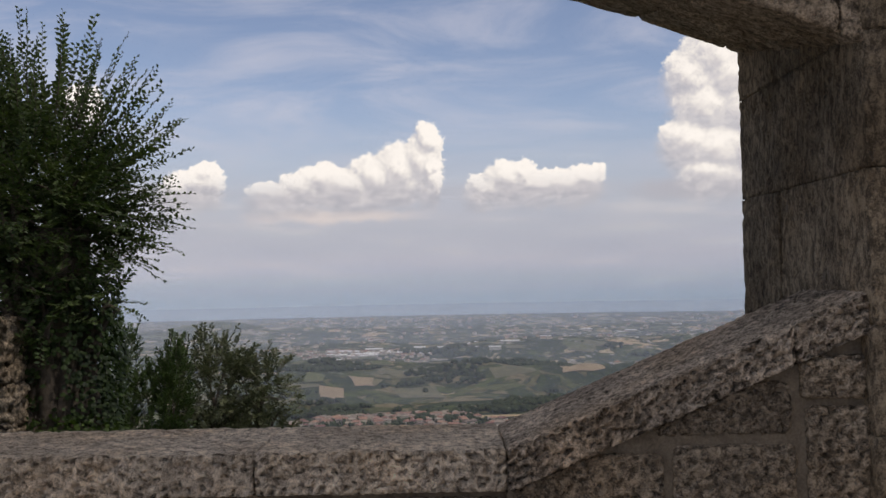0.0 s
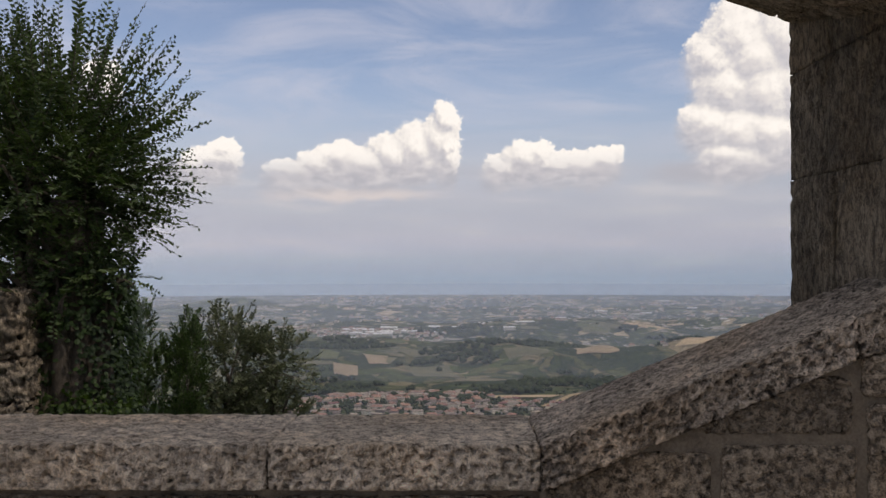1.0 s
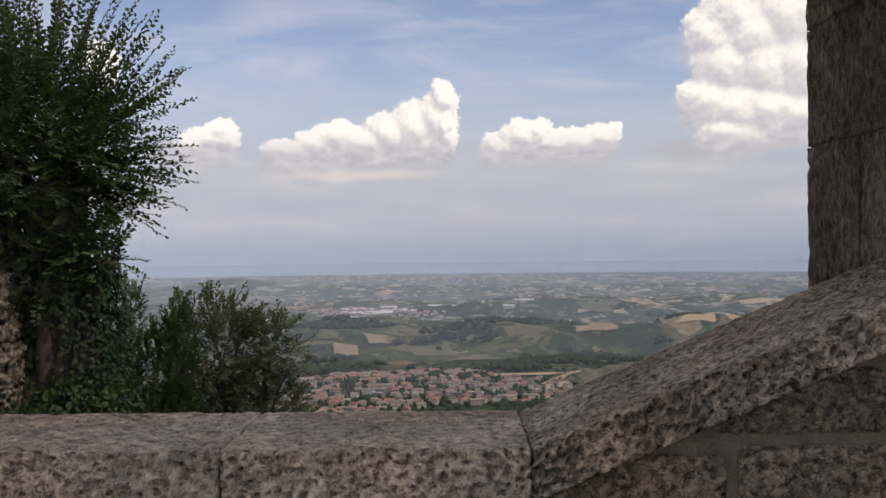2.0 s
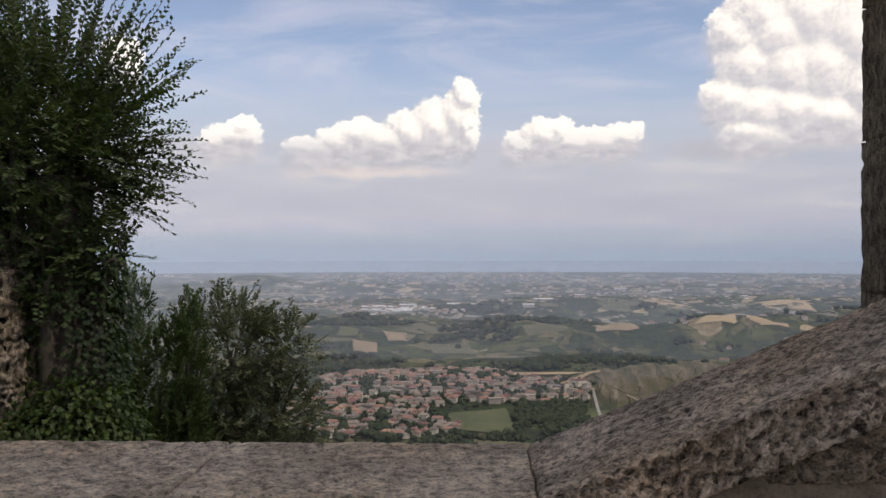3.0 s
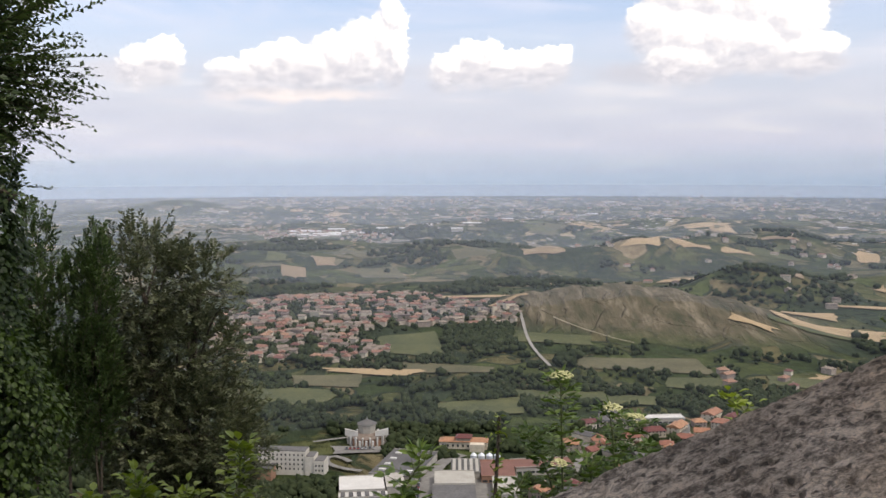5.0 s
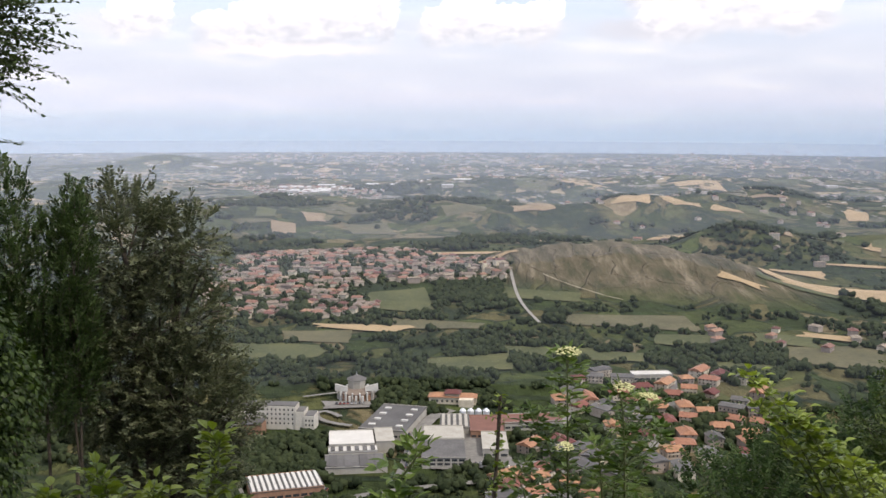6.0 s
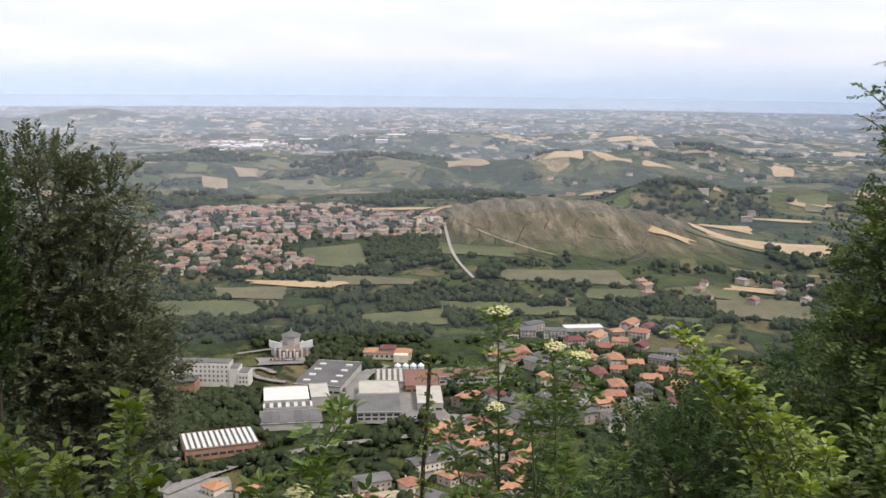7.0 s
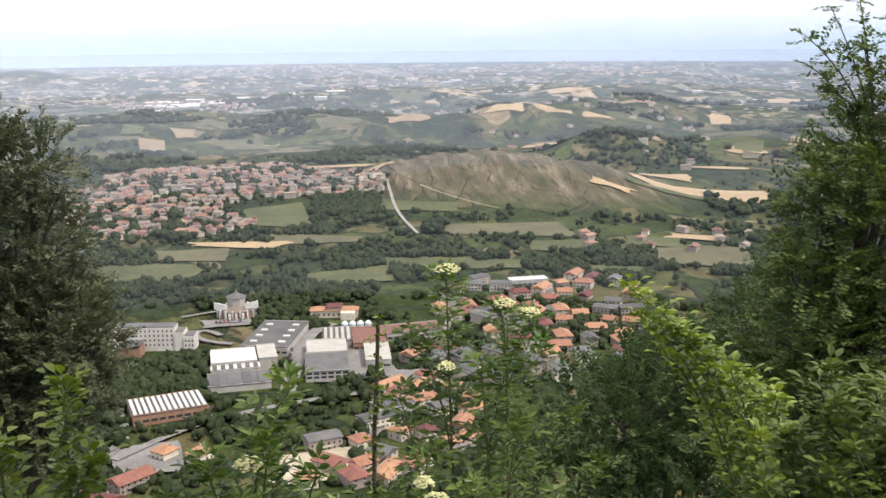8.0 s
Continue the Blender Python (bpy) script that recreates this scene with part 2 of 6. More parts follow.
def leaf_material(name, dark, light, rough=0.5, shine=0.35):
    """Leaves: the tone varies from leaf to leaf and from spray to spray; some light passes through."""
    m, t, b, p = material(name)
    isle = t.nodes.new("ShaderNodeNewGeometry").outputs["Random Per Island"]
    patch = noise_of(t, p, 1.6, 3).outputs["Fac"]
    fac = node(t, "Math", operation="MULTIPLY_ADD", i0=isle, i1=0.6, i2=node(t, "Math", operation="MULTIPLY_ADD", i0=patch, i1=1.2, i2=-0.4).outputs[0]).outputs[0]
    col = ramp_of(t, fac, (0.1, dark), (0.95, light)).outputs[0]
    t.links.new(col, b.inputs["Base Color"])
    b.inputs["Roughness"].default_value, b.inputs["Specular IOR Level"].default_value = rough, shine
    through_leaf = node(t, "BsdfTranslucent", Color=node(t, "HueSaturation", Color=col, Saturation=1.15, Value=1.5).outputs[0])
    mix = node(t, "MixShader", i0=0.28)
    t.links.new(b.outputs[0], mix.inputs[1]); t.links.new(through_leaf.outputs[0], mix.inputs[2])
    t.links.new(mix.outputs[0], t.nodes["Material Output"].inputs[0])
    return m


STONE = stone_material("grey_limestone", (0.315, 0.265, 0.218), (0.72, 0.615, 0.51), 1.0, 0.50)
# lightened limestone for the level coping: its stronger light is in the colour
STONE_LIT = stone_material("limestone_lit", (0.50, 0.425, 0.348), (0.86, 0.75, 0.62), 1.0, 0.28)
STONE_DARK = stone_material("brown_sandstone", (0.25, 0.204, 0.158), (0.58, 0.48, 0.372), 1.0, 0.4)
# pillar reveal and pier: dimmer than the other stone, their shade in the colour
STONE_TOOLED_SHADED = stone_material("tooled_brown_sandstone_shaded", (0.165, 0.134, 0.10), (0.38, 0.312, 0.23), 0.9, 0.35, 0.75)
MORTAR = surface("mortar", (0.09, 0.073, 0.056), (0.23, 0.19, 0.143), 14, 0.95, 0.6, 0.01)
# kept pale so the unseen floor and added wall bounce light onto the parapet
PAVING = surface("floor_stone", (0.38, 0.325, 0.26), (0.58, 0.50, 0.405), 3, 0.9, 0.3, 0.01)
PLASTER = surface("wall_plaster", (0.52, 0.46, 0.375), (0.66, 0.59, 0.485), 2, 0.9, 0.2, 0.01)
BARK = surface("bark", (0.03, 0.025, 0.018), (0.11, 0.085, 0.062), 7, 0.95, 0.9, 0.03)
TWIG = surface("twig_bark", (0.05, 0.045, 0.03), (0.14, 0.12, 0.08), 12, 0.9, 0.3, 0.005)
GREEN_STEM = surface("green_stem", (0.07, 0.09, 0.03), (0.16, 0.18, 0.07), 12, 0.7, 0.2, 0.004)
LEAF_ELM = leaf_material("elm_leaf", (0.020, 0.038, 0.012), (0.078, 0.11, 0.031))
LEAF_IVY = leaf_material("ivy_leaf", (0.009, 0.018, 0.006), (0.040, 0.068, 0.016), 0.55, 0.25)
LEAF_MOUND = leaf_material("young_ivy_leaf", (0.010, 0.022, 0.004), (0.056, 0.090, 0.015), 0.5, 0.3)
LEAF_OAK = leaf_material("evergreen_leaf", (0.038, 0.050, 0.023), (0.150, 0.162, 0.085), 0.5, 0.3)
LEAF_SPIRE = leaf_material("cypress_spray", (0.025, 0.05, 0.014), (0.085, 0.125, 0.035), 0.6, 0.3)
LEAF_ELDER = leaf_material("elder_leaf", (0.040, 0.08, 0.015), (0.15, 0.21, 0.045), 0.45, 0.4)
LEAF_VINE = leaf_material("bramble_leaf", (0.078, 0.128, 0.019), (0.28, 0.34, 0.060), 0.42, 0.45)
LEAF_TREE = leaf_material("broad_leaf", (0.05, 0.082, 0.016), (0.18, 0.225, 0.05), 0.5, 0.35)
LEAF_ROBINIA = leaf_material("robinia_leaf", (0.030, 0.058, 0.012), (0.135, 0.18, 0.04), 0.5, 0.35)
LEAF_SLOPE = leaf_material("slope_leaf", (0.022, 0.045, 0.014), (0.07, 0.105, 0.032), 0.6, 0.25)
FLORET = surface("cream_floret", (0.40, 0.40, 0.17), (0.62, 0.60, 0.34), 30, 0.8, 0.0)
WHEAT = surface("ripe_wheat", (0.23, 0.165, 0.085), (0.39, 0.29, 0.165), 0.02, 0.95, 0.0, place="World", fine=12)
PASTURE = surface("pasture", (0.030, 0.042, 0.012), (0.098, 0.100, 0.034), 0.022, 0.95, 0.0, place="World", fine=10)
PLOUGHED = surface("ploughed_earth", (0.17, 0.125, 0.075), (0.27, 0.205, 0.125), 0.015, 0.95, 0.0, place="World", fine=10)
OLIVE_FIELD = surface("dry_meadow", (0.050, 0.051, 0.022), (0.122, 0.108, 0.053), 0.022, 0.95, 0.0, place="World", fine=10)
CLAY = surface("bare_clay", (0.26, 0.22, 0.15), (0.42, 0.37, 0.27), 0.02, 0.95, 0.0, place="World", fine=8)
ASPHALT = surface("pale_asphalt", (0.11, 0.105, 0.095), (0.22, 0.21, 0.195), 0.05, 0.9, 0.0, place="World")
PALE_ROAD = surface("pale_road", (0.19, 0.18, 0.16), (0.31, 0.295, 0.265), 0.05, 0.9, 0.0, place="World")
TERRACOTTA = surface("terracotta_tiles", (0.15, 0.064, 0.041), (0.29, 0.132, 0.085), 0.35, 0.85, 0.0, vary=0.5, place="World")
FAR_TILES = surface("weathered_roof_tiles", (0.135, 0.072, 0.052), (0.27, 0.145, 0.105), 0.35, 0.85, 0.0, vary=0.4, place="World")
DULL_TILES = surface("lichened_roof_tiles", (0.105, 0.082, 0.064), (0.25, 0.20, 0.16), 0.35, 0.85, 0.0, vary=0.45, place="World")
RENDERED = surface("house_plaster", (0.30, 0.255, 0.20), (0.54, 0.475, 0.385), 0.25, 0.9, 0.0, vary=0.4, place="World")
PALE_WALL = surface("pale_concrete", (0.29, 0.272, 0.235), (0.42, 0.40, 0.35), 0.15, 0.9, 0.0, place="World")
WHITE_WALL = surface("cream_concrete", (0.44, 0.41, 0.35), (0.60, 0.565, 0.49), 0.15, 0.9, 0.0, place="World")
GREY_ROOF = surface("grey_sheet_roof", (0.055, 0.052, 0.05), (0.115, 0.11, 0.105), 0.08, 0.7, 0.0, place="World", vary=0.2)
WHITE_ROOF = surface("white_sheet_roof", (0.44, 0.425, 0.39), (0.60, 0.585, 0.545), 0.1, 0.6, 0.0, place="World")
BROWN_ROOF = surface("rust_brown_roof", (0.12, 0.055, 0.04), (0.2, 0.09, 0.065), 0.1, 0.8, 0.0, place="World")
BRICK_WALL = surface("brick_wall", (0.22, 0.12, 0.075), (0.34, 0.20, 0.13), 0.3, 0.9, 0.0, place="World")
DARK_GLASS = surface("window_glass", (0.025, 0.03, 0.035), (0.05, 0.055, 0.06), 0.5, 0.25, 0.0)
STEEL = surface("silo_steel", (0.55, 0.57, 0.6), (0.7, 0.72, 0.74), 0.5, 0.4, 0.0, metal=0.4)


def woodland_material():
    m, t, b, p = material("woodland")
    isle = t.nodes.new("ShaderNodeNewGeometry").outputs["Random Per Island"]
    spots = noise_of(t, p, 0.55, 5, 0.7)
    fac = node(t, "Math", operation="MULTIPLY_ADD", i0=isle, i1=0.5, i2=node(t, "Math", operation="MULTIPLY", i0=spots.outputs["Fac"], i1=0.6).outputs[0]).outputs[0]
    t.links.new(ramp_of(t, fac, (0.2, (0.017, 0.026, 0.013)), (0.85, (0.046, 0.058, 0.026))).outputs[0], b.inputs["Base Color"])
    b.inputs["Roughness"].default_value = 0.9
    b.inputs["Specular IOR Level"].default_value = 0.1
    n = node(t, "Bump", Strength=0.7, Distance=0.9, Height=spots.outputs["Fac"])
    t.links.new(n.outputs[0], b.inputs["Normal"])
    return m


def land_material():
    """Patchwork farmland: irregular plots of grass, crops and stubble with dark hedges, woods in the folds, pale specks of far settlements."""
    m, t, b, p = material("farmland")
    w = noise_of(t, p, 0.004, 3)
    off = node(t, "VectorMath", operation="MULTIPLY_ADD", i0=w.outputs["Color"], i1=(260, 260, 0), i2=p).outputs[0]
    flat = node(t, "VectorMath", operation="MULTIPLY", i0=off, i1=(1, 0.62, 0)).outputs[0]
    cells = t.nodes.new("ShaderNodeTexVoronoi")
    t.links.new(flat, cells.inputs["Vector"]); cells.inputs["Scale"].default_value = 0.021
    edge = t.nodes.new("ShaderNodeTexVoronoi")
    edge.feature = "DISTANCE_TO_EDGE"
    t.links.new(flat, edge.inputs["Vector"]); edge.inputs["Scale"].default_value = 0.021
    pick = node(t, "SeparateColor", i0=cells.outputs["Color"])
    plots = ramp_of(t, pick.outputs[0], (0.0, (0.038, 0.054, 0.018)), (0.22, (0.060, 0.075, 0.025)), (0.44, (0.080, 0.087, 0.034)), (0.62, (0.11, 0.10, 0.045)),
                    (0.84, (0.16, 0.135, 0.075)), (0.94, (0.26, 0.205, 0.12)), (0.965, (0.07, 0.088, 0.03)))
    plots.color_ramp.interpolation = "CONSTANT"
    # smaller plots on the far plain
    far = t.nodes.new("ShaderNodeAttribute")
    far.attribute_name = "settled"
    strips = t.nodes.new("ShaderNodeTexVoronoi")
    t.links.new(node(t, "VectorMath", operation="MULTIPLY", i0=off, i1=(0.8, 0.45, 0)).outputs[0], strips.inputs["Vector"]); strips.inputs["Scale"].default_value = 0.036
    small = ramp_of(t, node(t, "SeparateColor", i0=strips.outputs["Color"]).outputs[1], (0.0, (0.028, 0.042, 0.018)), (0.25, (0.055, 0.070, 0.026)), (0.45, (0.085, 0.092, 0.042)), (0.6, (0.034, 0.046, 0.022)),
                    (0.70, (0.15, 0.132, 0.075)), (0.81, (0.32, 0.255, 0.155)), (0.91, (0.28, 0.255, 0.21)))
    small.color_ramp.interpolation = "CONSTANT"
    both = node(t, "Mix")
    both.data_type = "RGBA"
    t.links.new(far.outputs["Fac"], both.inputs[0]); t.links.new(plots.outputs[0], both.inputs[6]); t.links.new(small.outputs[0], both.inputs[7])
    grain = noise_of(t, p, 0.05, 6, 0.65).outputs["Fac"]
    tone = node(t, "HueSaturation", Color=both.outputs[2], Value=smooth(t, grain, 0.3, 0.7, 0.60, 1.08)).outputs[0]
    wood = noise_of(t, node(t, "VectorMath", operation="MULTIPLY", i0=p, i1=(1, 0.6, 1)).outputs[0], 0.006, 7, 0.64, 0.8).outputs["Fac"]
    woods = smooth(t, wood, 0.525, 0.575)
    hedge = smooth(t, edge.outputs["Distance"], 0.03, 0.075, 1.0, 0.0)
    hedge = node(t, "Math", operation="MULTIPLY", i0=hedge, i1=smooth(t, noise_of(t, p, 0.02, 3).outputs["Fac"], 0.4, 0.55)).outputs[0]
    dark = node(t, "Math", operation="MAXIMUM", i0=woods, i1=hedge).outputs[0]
    c = node(t, "Mix")
    c.data_type = "RGBA"
    t.links.new(dark, c.inputs[0]); t.links.new(tone, c.inputs[6])
    t.links.new(ramp_of(t, grain, (0.35, (0.016, 0.025, 0.014)), (0.7, (0.042, 0.056, 0.026))).outputs[0], c.inputs[7])
    # bare clay of the eroded hillside
    clay = t.nodes.new("ShaderNodeAttribute")
    clay.attribute_name = "clay"
    gully = noise_of(t, node(t, "VectorMath", operation="MULTIPLY", i0=p, i1=(1, 0.22, 0.4)).outputs[0], 0.055, 6, 0.68).outputs["Fac"]
    c2 = node(t, "Mix")
    c2.data_type = "RGBA"
    cl = node(t, "Math", operation="MULTIPLY", i0=clay.outputs["Fac"], i1=smooth(t, gully, 0.28, 0.52, 0.6, 1.0)).outputs[0]
    t.links.new(cl, c2.inputs[0]); t.links.new(c.outputs[2], c2.inputs[6])
    t.links.new(ramp_of(t, gully, (0.34, (0.070, 0.066, 0.040)), (0.52, (0.110, 0.094, 0.060)), (0.72, (0.24, 0.204, 0.146))).outputs[0], c2.inputs[7])
    # far villages: pale specks
    speck = t.nodes.new("ShaderNodeTexVoronoi")
    t.links.new(p, speck.inputs["Vector"]); speck.inputs["Scale"].default_value = 0.035
    town = noise_of(t, p, 0.0016, 4, 0.6).outputs["Fac"]
    dots = node(t, "Math", operation="MULTIPLY", i0=smooth(t, speck.outputs["Distance"], 0.18, 0.32, 1.0, 0.0), i1=smooth(t, town, 0.47, 0.58)).outputs[0]
    dots = node(t, "Math", operation="MULTIPLY", i0=dots, i1=far.outputs["Fac"]).outputs[0]
    c3 = node(t, "Mix")
    c3.data_type = "RGBA"
    t.links.new(dots, c3.inputs[0]); t.links.new(c2.outputs[2], c3.inputs[6])
    t.links.new(ramp_of(t, node(t, "SeparateColor", i0=speck.outputs["Color"]).outputs[1], (0.2, (0.30, 0.22, 0.17)), (0.7, (0.60, 0.55, 0.48))).outputs[0], c3.inputs[7])
    t.links.new(c3.outputs[2], b.inputs["Base Color"])
    b.inputs["Roughness"].default_value = 0.95
    b.inputs["Specular IOR Level"].default_value = 0.1
    n = node(t, "Bump", Strength=0.9, Distance=9.0, Height=node(t, "Math", operation="MULTIPLY_ADD", i0=dark, i1=0.5, i2=gully).outputs[0])
    t.links.new(n.outputs[0], b.inputs["Normal"])
    return m


def haze_sheet_material(name, cover):
    """Stand-in for summer haze: a see-through pale blue sheet, clearer with height."""
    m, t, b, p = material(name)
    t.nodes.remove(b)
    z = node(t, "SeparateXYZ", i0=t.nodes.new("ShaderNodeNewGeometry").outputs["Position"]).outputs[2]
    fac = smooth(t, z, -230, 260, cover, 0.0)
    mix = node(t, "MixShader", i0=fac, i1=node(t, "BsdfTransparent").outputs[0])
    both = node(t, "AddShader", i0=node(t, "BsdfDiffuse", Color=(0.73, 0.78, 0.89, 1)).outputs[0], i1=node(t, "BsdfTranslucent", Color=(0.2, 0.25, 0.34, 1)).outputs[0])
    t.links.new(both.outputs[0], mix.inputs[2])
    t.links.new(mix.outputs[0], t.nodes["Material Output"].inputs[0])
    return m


WOODLAND, LAND = woodland_material(), land_material()
SEA = surface("sea_water", (0.170, 0.247, 0.312), (0.178, 0.257, 0.322), 0.002, 0.4, 0.0, place="World")


# ---- mesh helpers ----
def mesh_from(name, verts, faces, mat_=None, smooth_faces=False):
    me = bpy.data.meshes.new(name)
    me.from_pydata([tuple(v) for v in verts] if not isinstance(verts, list) else verts, [], faces)
    if mat_:
        me.materials.append(mat_)
    if smooth_faces:
        me.polygons.foreach_set("use_smooth", [True] * len(me.polygons))
    me.update()
    return me


def part(name, me, parent, label=""):
    ob = new(name, me)
    ob.parent = parent
    return tagged(ob, label)


def block(size, res, r, rough, seed, bend=None, front=1.0):
    """A rounded stone block centred on the origin: grids on six sides, edges worn round by r, faces hewn uneven by rough.
    front: how much rougher the side towards -y is. bend: moves each point at the end. Returns vertices and faces."""
    h = [s / 2 for s in size]
    n = [max(2, int(round(s / q))) for s, q in zip(size, res if isinstance(res, tuple) else (res, res, res))]
    index, verts, faces = {}, [], []

    def vert(i, j, k):
        key = (i, j, k)
        if key not in index:
            index[key] = len(verts)
            p = Vector((-h[0] + size[0] * i / n[0], -h[1] + size[1] * j / n[1], -h[2] + size[2] * k / n[2]))
            q = Vector([max(-(a - r), min(a - r, c)) for a, c in zip(h, p)])
            d = p - q
            nrm = d.normalized() if d.length > 1e-9 else Vector((0, 0, 1))
            p = q + nrm * min(r, d.length) if d.length > 1e-9 else p
            s = p * 1.0 + Vector((seed * 7.3, seed * 3.1, seed * 1.7))
            if front > 1 and nrm.y < -0.5:
                # hewn face: sharp lumps and deep pits, straight along its edges
                a = noise.noise(s * 13) * 0.35 + noise.noise(s * 52) * 0.65 + noise.noise(s * 105) * 0.35
                a -= max(0.0, noise.noise(s * Vector((58, 58, 74))) - 0.05) * 2.6
                p = p + Vector((0, -1, 0)) * a * rough * front
            else:
                a = noise.noise(s * 9) * 0.6 + noise.noise(s * 28) * 0.5 + noise.noise(s * 70) * 0.3
                a -= max(0.0, noise.noise(s * Vector((62, 48, 62))) - 0.10) * 3.0
                p = p + nrm * a * rough
            verts.append(bend(p) if bend else p)
        return index[key]

    for axis in range(3):
        u, v = [a for a in range(3) if a != axis]
        for end in (0, n[axis]):
            for a in range(n[u]):
                for b_ in range(n[v]):
                    quad = []
                    for da, db in ((0, 0), (1, 0), (1, 1), (0, 1)):
                        c = [0, 0, 0]
                        c[axis], c[u], c[v] = end, a + da, b_ + db
                        quad.append(vert(*c))
                    if (end == 0) == (axis != 1):
                        quad.reverse()
                    faces.append(quad)
    return verts, faces


def stone_part(name, centre, size, res, r, rough, seed, mat_, parent, bend=None, front=1.0, label=""):
    c = Vector(centre)
    moved = (lambda p: bend(p + c)) if bend else (lambda p: p + c)
    v, f = block(size, res, r, rough, seed, moved, front)
    return part(name, mesh_from(name, v, f, mat_, True), parent, label)


def slab(name, a, b_, mat_):
    v = [(x, y, z) for x in (a[0], b_[0]) for y in (a[1], b_[1]) for z in (a[2], b_[2])]
    return mesh_from(name, v, [(0, 1, 3, 2), (4, 6, 7, 5), (0, 4, 5, 1), (2, 3, 7, 6), (0, 2, 6, 4), (1, 5, 7, 3)], mat_)


def thing(name, label, category, at=(0, 0, 0), group="", kind=""):
    ob = new(name)
    ob.location = at
    ob.empty_display_size = 0.2
    return tagged(ob, label, category, group, kind)


# ---- terrace: parapet, stair parapet, pillar and arch ----
Y_FRONT, Y_BACK, TOP, THICK, RISE = 2.8, 3.33, 1.02, 0.12, 0.417
X_BEND, X_PILLAR, Y_OUT = 0.18, 1.205, 3.96


def slope_line(x):
    return TOP + RISE * max(0.0, x - X_BEND)


floor_slab = tagged(new("floor", slab("floor", (-6.2, -9.0, -0.2), (5.2, 4.0, 0.0), PAVING)), "worn grey stone terrace floor", "floor", kind="structure")
# added wall, never in view: keeps direct sun off parapet and coping
tagged(new("wall_building", slab("wall_building", (2.62, -1.0, 0.0), (3.3, 4.0, 9.5), PLASTER)), "plain tall stone-coloured wall added out of view to shade the terrace", "wall", kind="structure")

parapet = thing("wall_parapet", "low rubble stone parapet under weathered coping slabs", "wall", kind="structure")
core = part("wall_core", slab("wall_core", (-3.7, Y_FRONT + 0.07, 0.0), (X_BEND, Y_BACK - 0.03, TOP - THICK - 0.004), MORTAR), parapet)
x = X_BEND
for i, length in enumerate((0.71, 0.98, 0.86, 0.92)):
    mid = x - length / 2
    stone_part("coping_slab", (mid, (Y_FRONT + Y_BACK) / 2, TOP - THICK / 2 + 0.006), (length - 0.003, Y_BACK - Y_FRONT, THICK), (0.0055, 0.009, 0.0055), 0.008, 0.005, 3 + i, STONE_LIT, parapet, front=3.4)
    x -= length
seed = 20
for row in range(4):
    x, z0, z1 = -3.7, row * 0.225, row * 0.225 + 0.21
    while x < X_BEND - 0.1:
        w = min(random.uniform(0.3, 0.52), X_BEND - x)
        stone_part("wall_stone", (x + w / 2, Y_FRONT + 0.09, (z0 + z1) / 2), (w - 0.015, 0.1, z1 - z0), 0.05, 0.02, 0.008, seed, STONE_DARK, parapet)
        x += w
        seed += 1

stair_wall = thing("wall_stair", "sloping stair parapet of brown rubble with rough coping", "wall", kind="structure")


def under_slope(p):
    return Vector((p.x, p.y, min(p.z, slope_line(p.x) - THICK - 0.006)))


v, f = block((2.4, Y_BACK - Y_FRONT - 0.055, 2.2), 0.3, 0.002, 0.0, 1, lambda p: under_slope(p + Vector((X_BEND + 1.2, (Y_FRONT + Y_BACK) / 2 + 0.02, 1.1))))
part("wall_core", mesh_from("wall_core", v, f, MORTAR), stair_wall)
x = X_BEND
for i, length in enumerate((0.82, 0.28, 0.85, 0.8)):
    mid = x + length / 2
    stone_part("coping_slab", (mid, (Y_FRONT + Y_BACK) / 2, TOP - THICK / 2), (length - 0.003, Y_BACK - Y_FRONT, THICK), (0.0055, 0.009, 0.0055), 0.010, 0.006, 11 + i, STONE, stair_wall,
               bend=lambda p: Vector((p.x, p.y, p.z + slope_line(p.x) - TOP)), front=3.6)
    x += length
random.seed(5)
RUBBLE = ((0.20, 0.63, 0.80, 1.00, 0.030), (0.655, 1.005, 0.80, 1.018, 0.042), (1.035, 1.30, 0.80, 1.125, 0.036), (0.60, 1.00, 1.045, 1.20, 0.018), (1.02, 1.21, 1.145, 1.268, 0.050), (1.235, 1.55, 1.155, 1.42, 0.030),
          (1.33, 1.80, 0.82, 1.13, 0.034))          # from x, to x, from z, to z, how far it stands out of the mortar
stones = [(x0, x1, z0, z1, out) for x0, x1, z0, z1, out in RUBBLE]
for row, (z0, z1) in enumerate(((0.0, 0.27), (0.285, 0.51), (0.525, 0.78), (1.44, 1.62))):
    x = X_BEND + 0.02 - 0.1 * (row % 2)
    while x < 2.5:
        w = random.uniform(0.26, 0.5)
        stones.append((x, x + w - 0.015, z0, z1, random.uniform(0.018, 0.04)))
        x += w
for x0, x1, z0, z1, out in stones:
    if slope_line(x1) - THICK > z0 + 0.03:
        stone_part("wall_stone", ((x0 + x1) / 2, Y_FRONT + 0.09 - out / 2, (z0 + z1) / 2), (x1 - x0, 0.10, z1 - z0), (0.007, 0.02, 0.007), 0.020, 0.006, seed, STONE_DARK, stair_wall, bend=under_slope, front=2.8)
    seed += 1
# rough mortar bed between the stones
stone_part("mortar_bed", (1.3, Y_FRONT + 0.08, 0.9), (2.24, 0.05, 1.8), 0.016, 0.01, 0.006, 77, MORTAR, stair_wall, bend=under_slope, front=2.0)

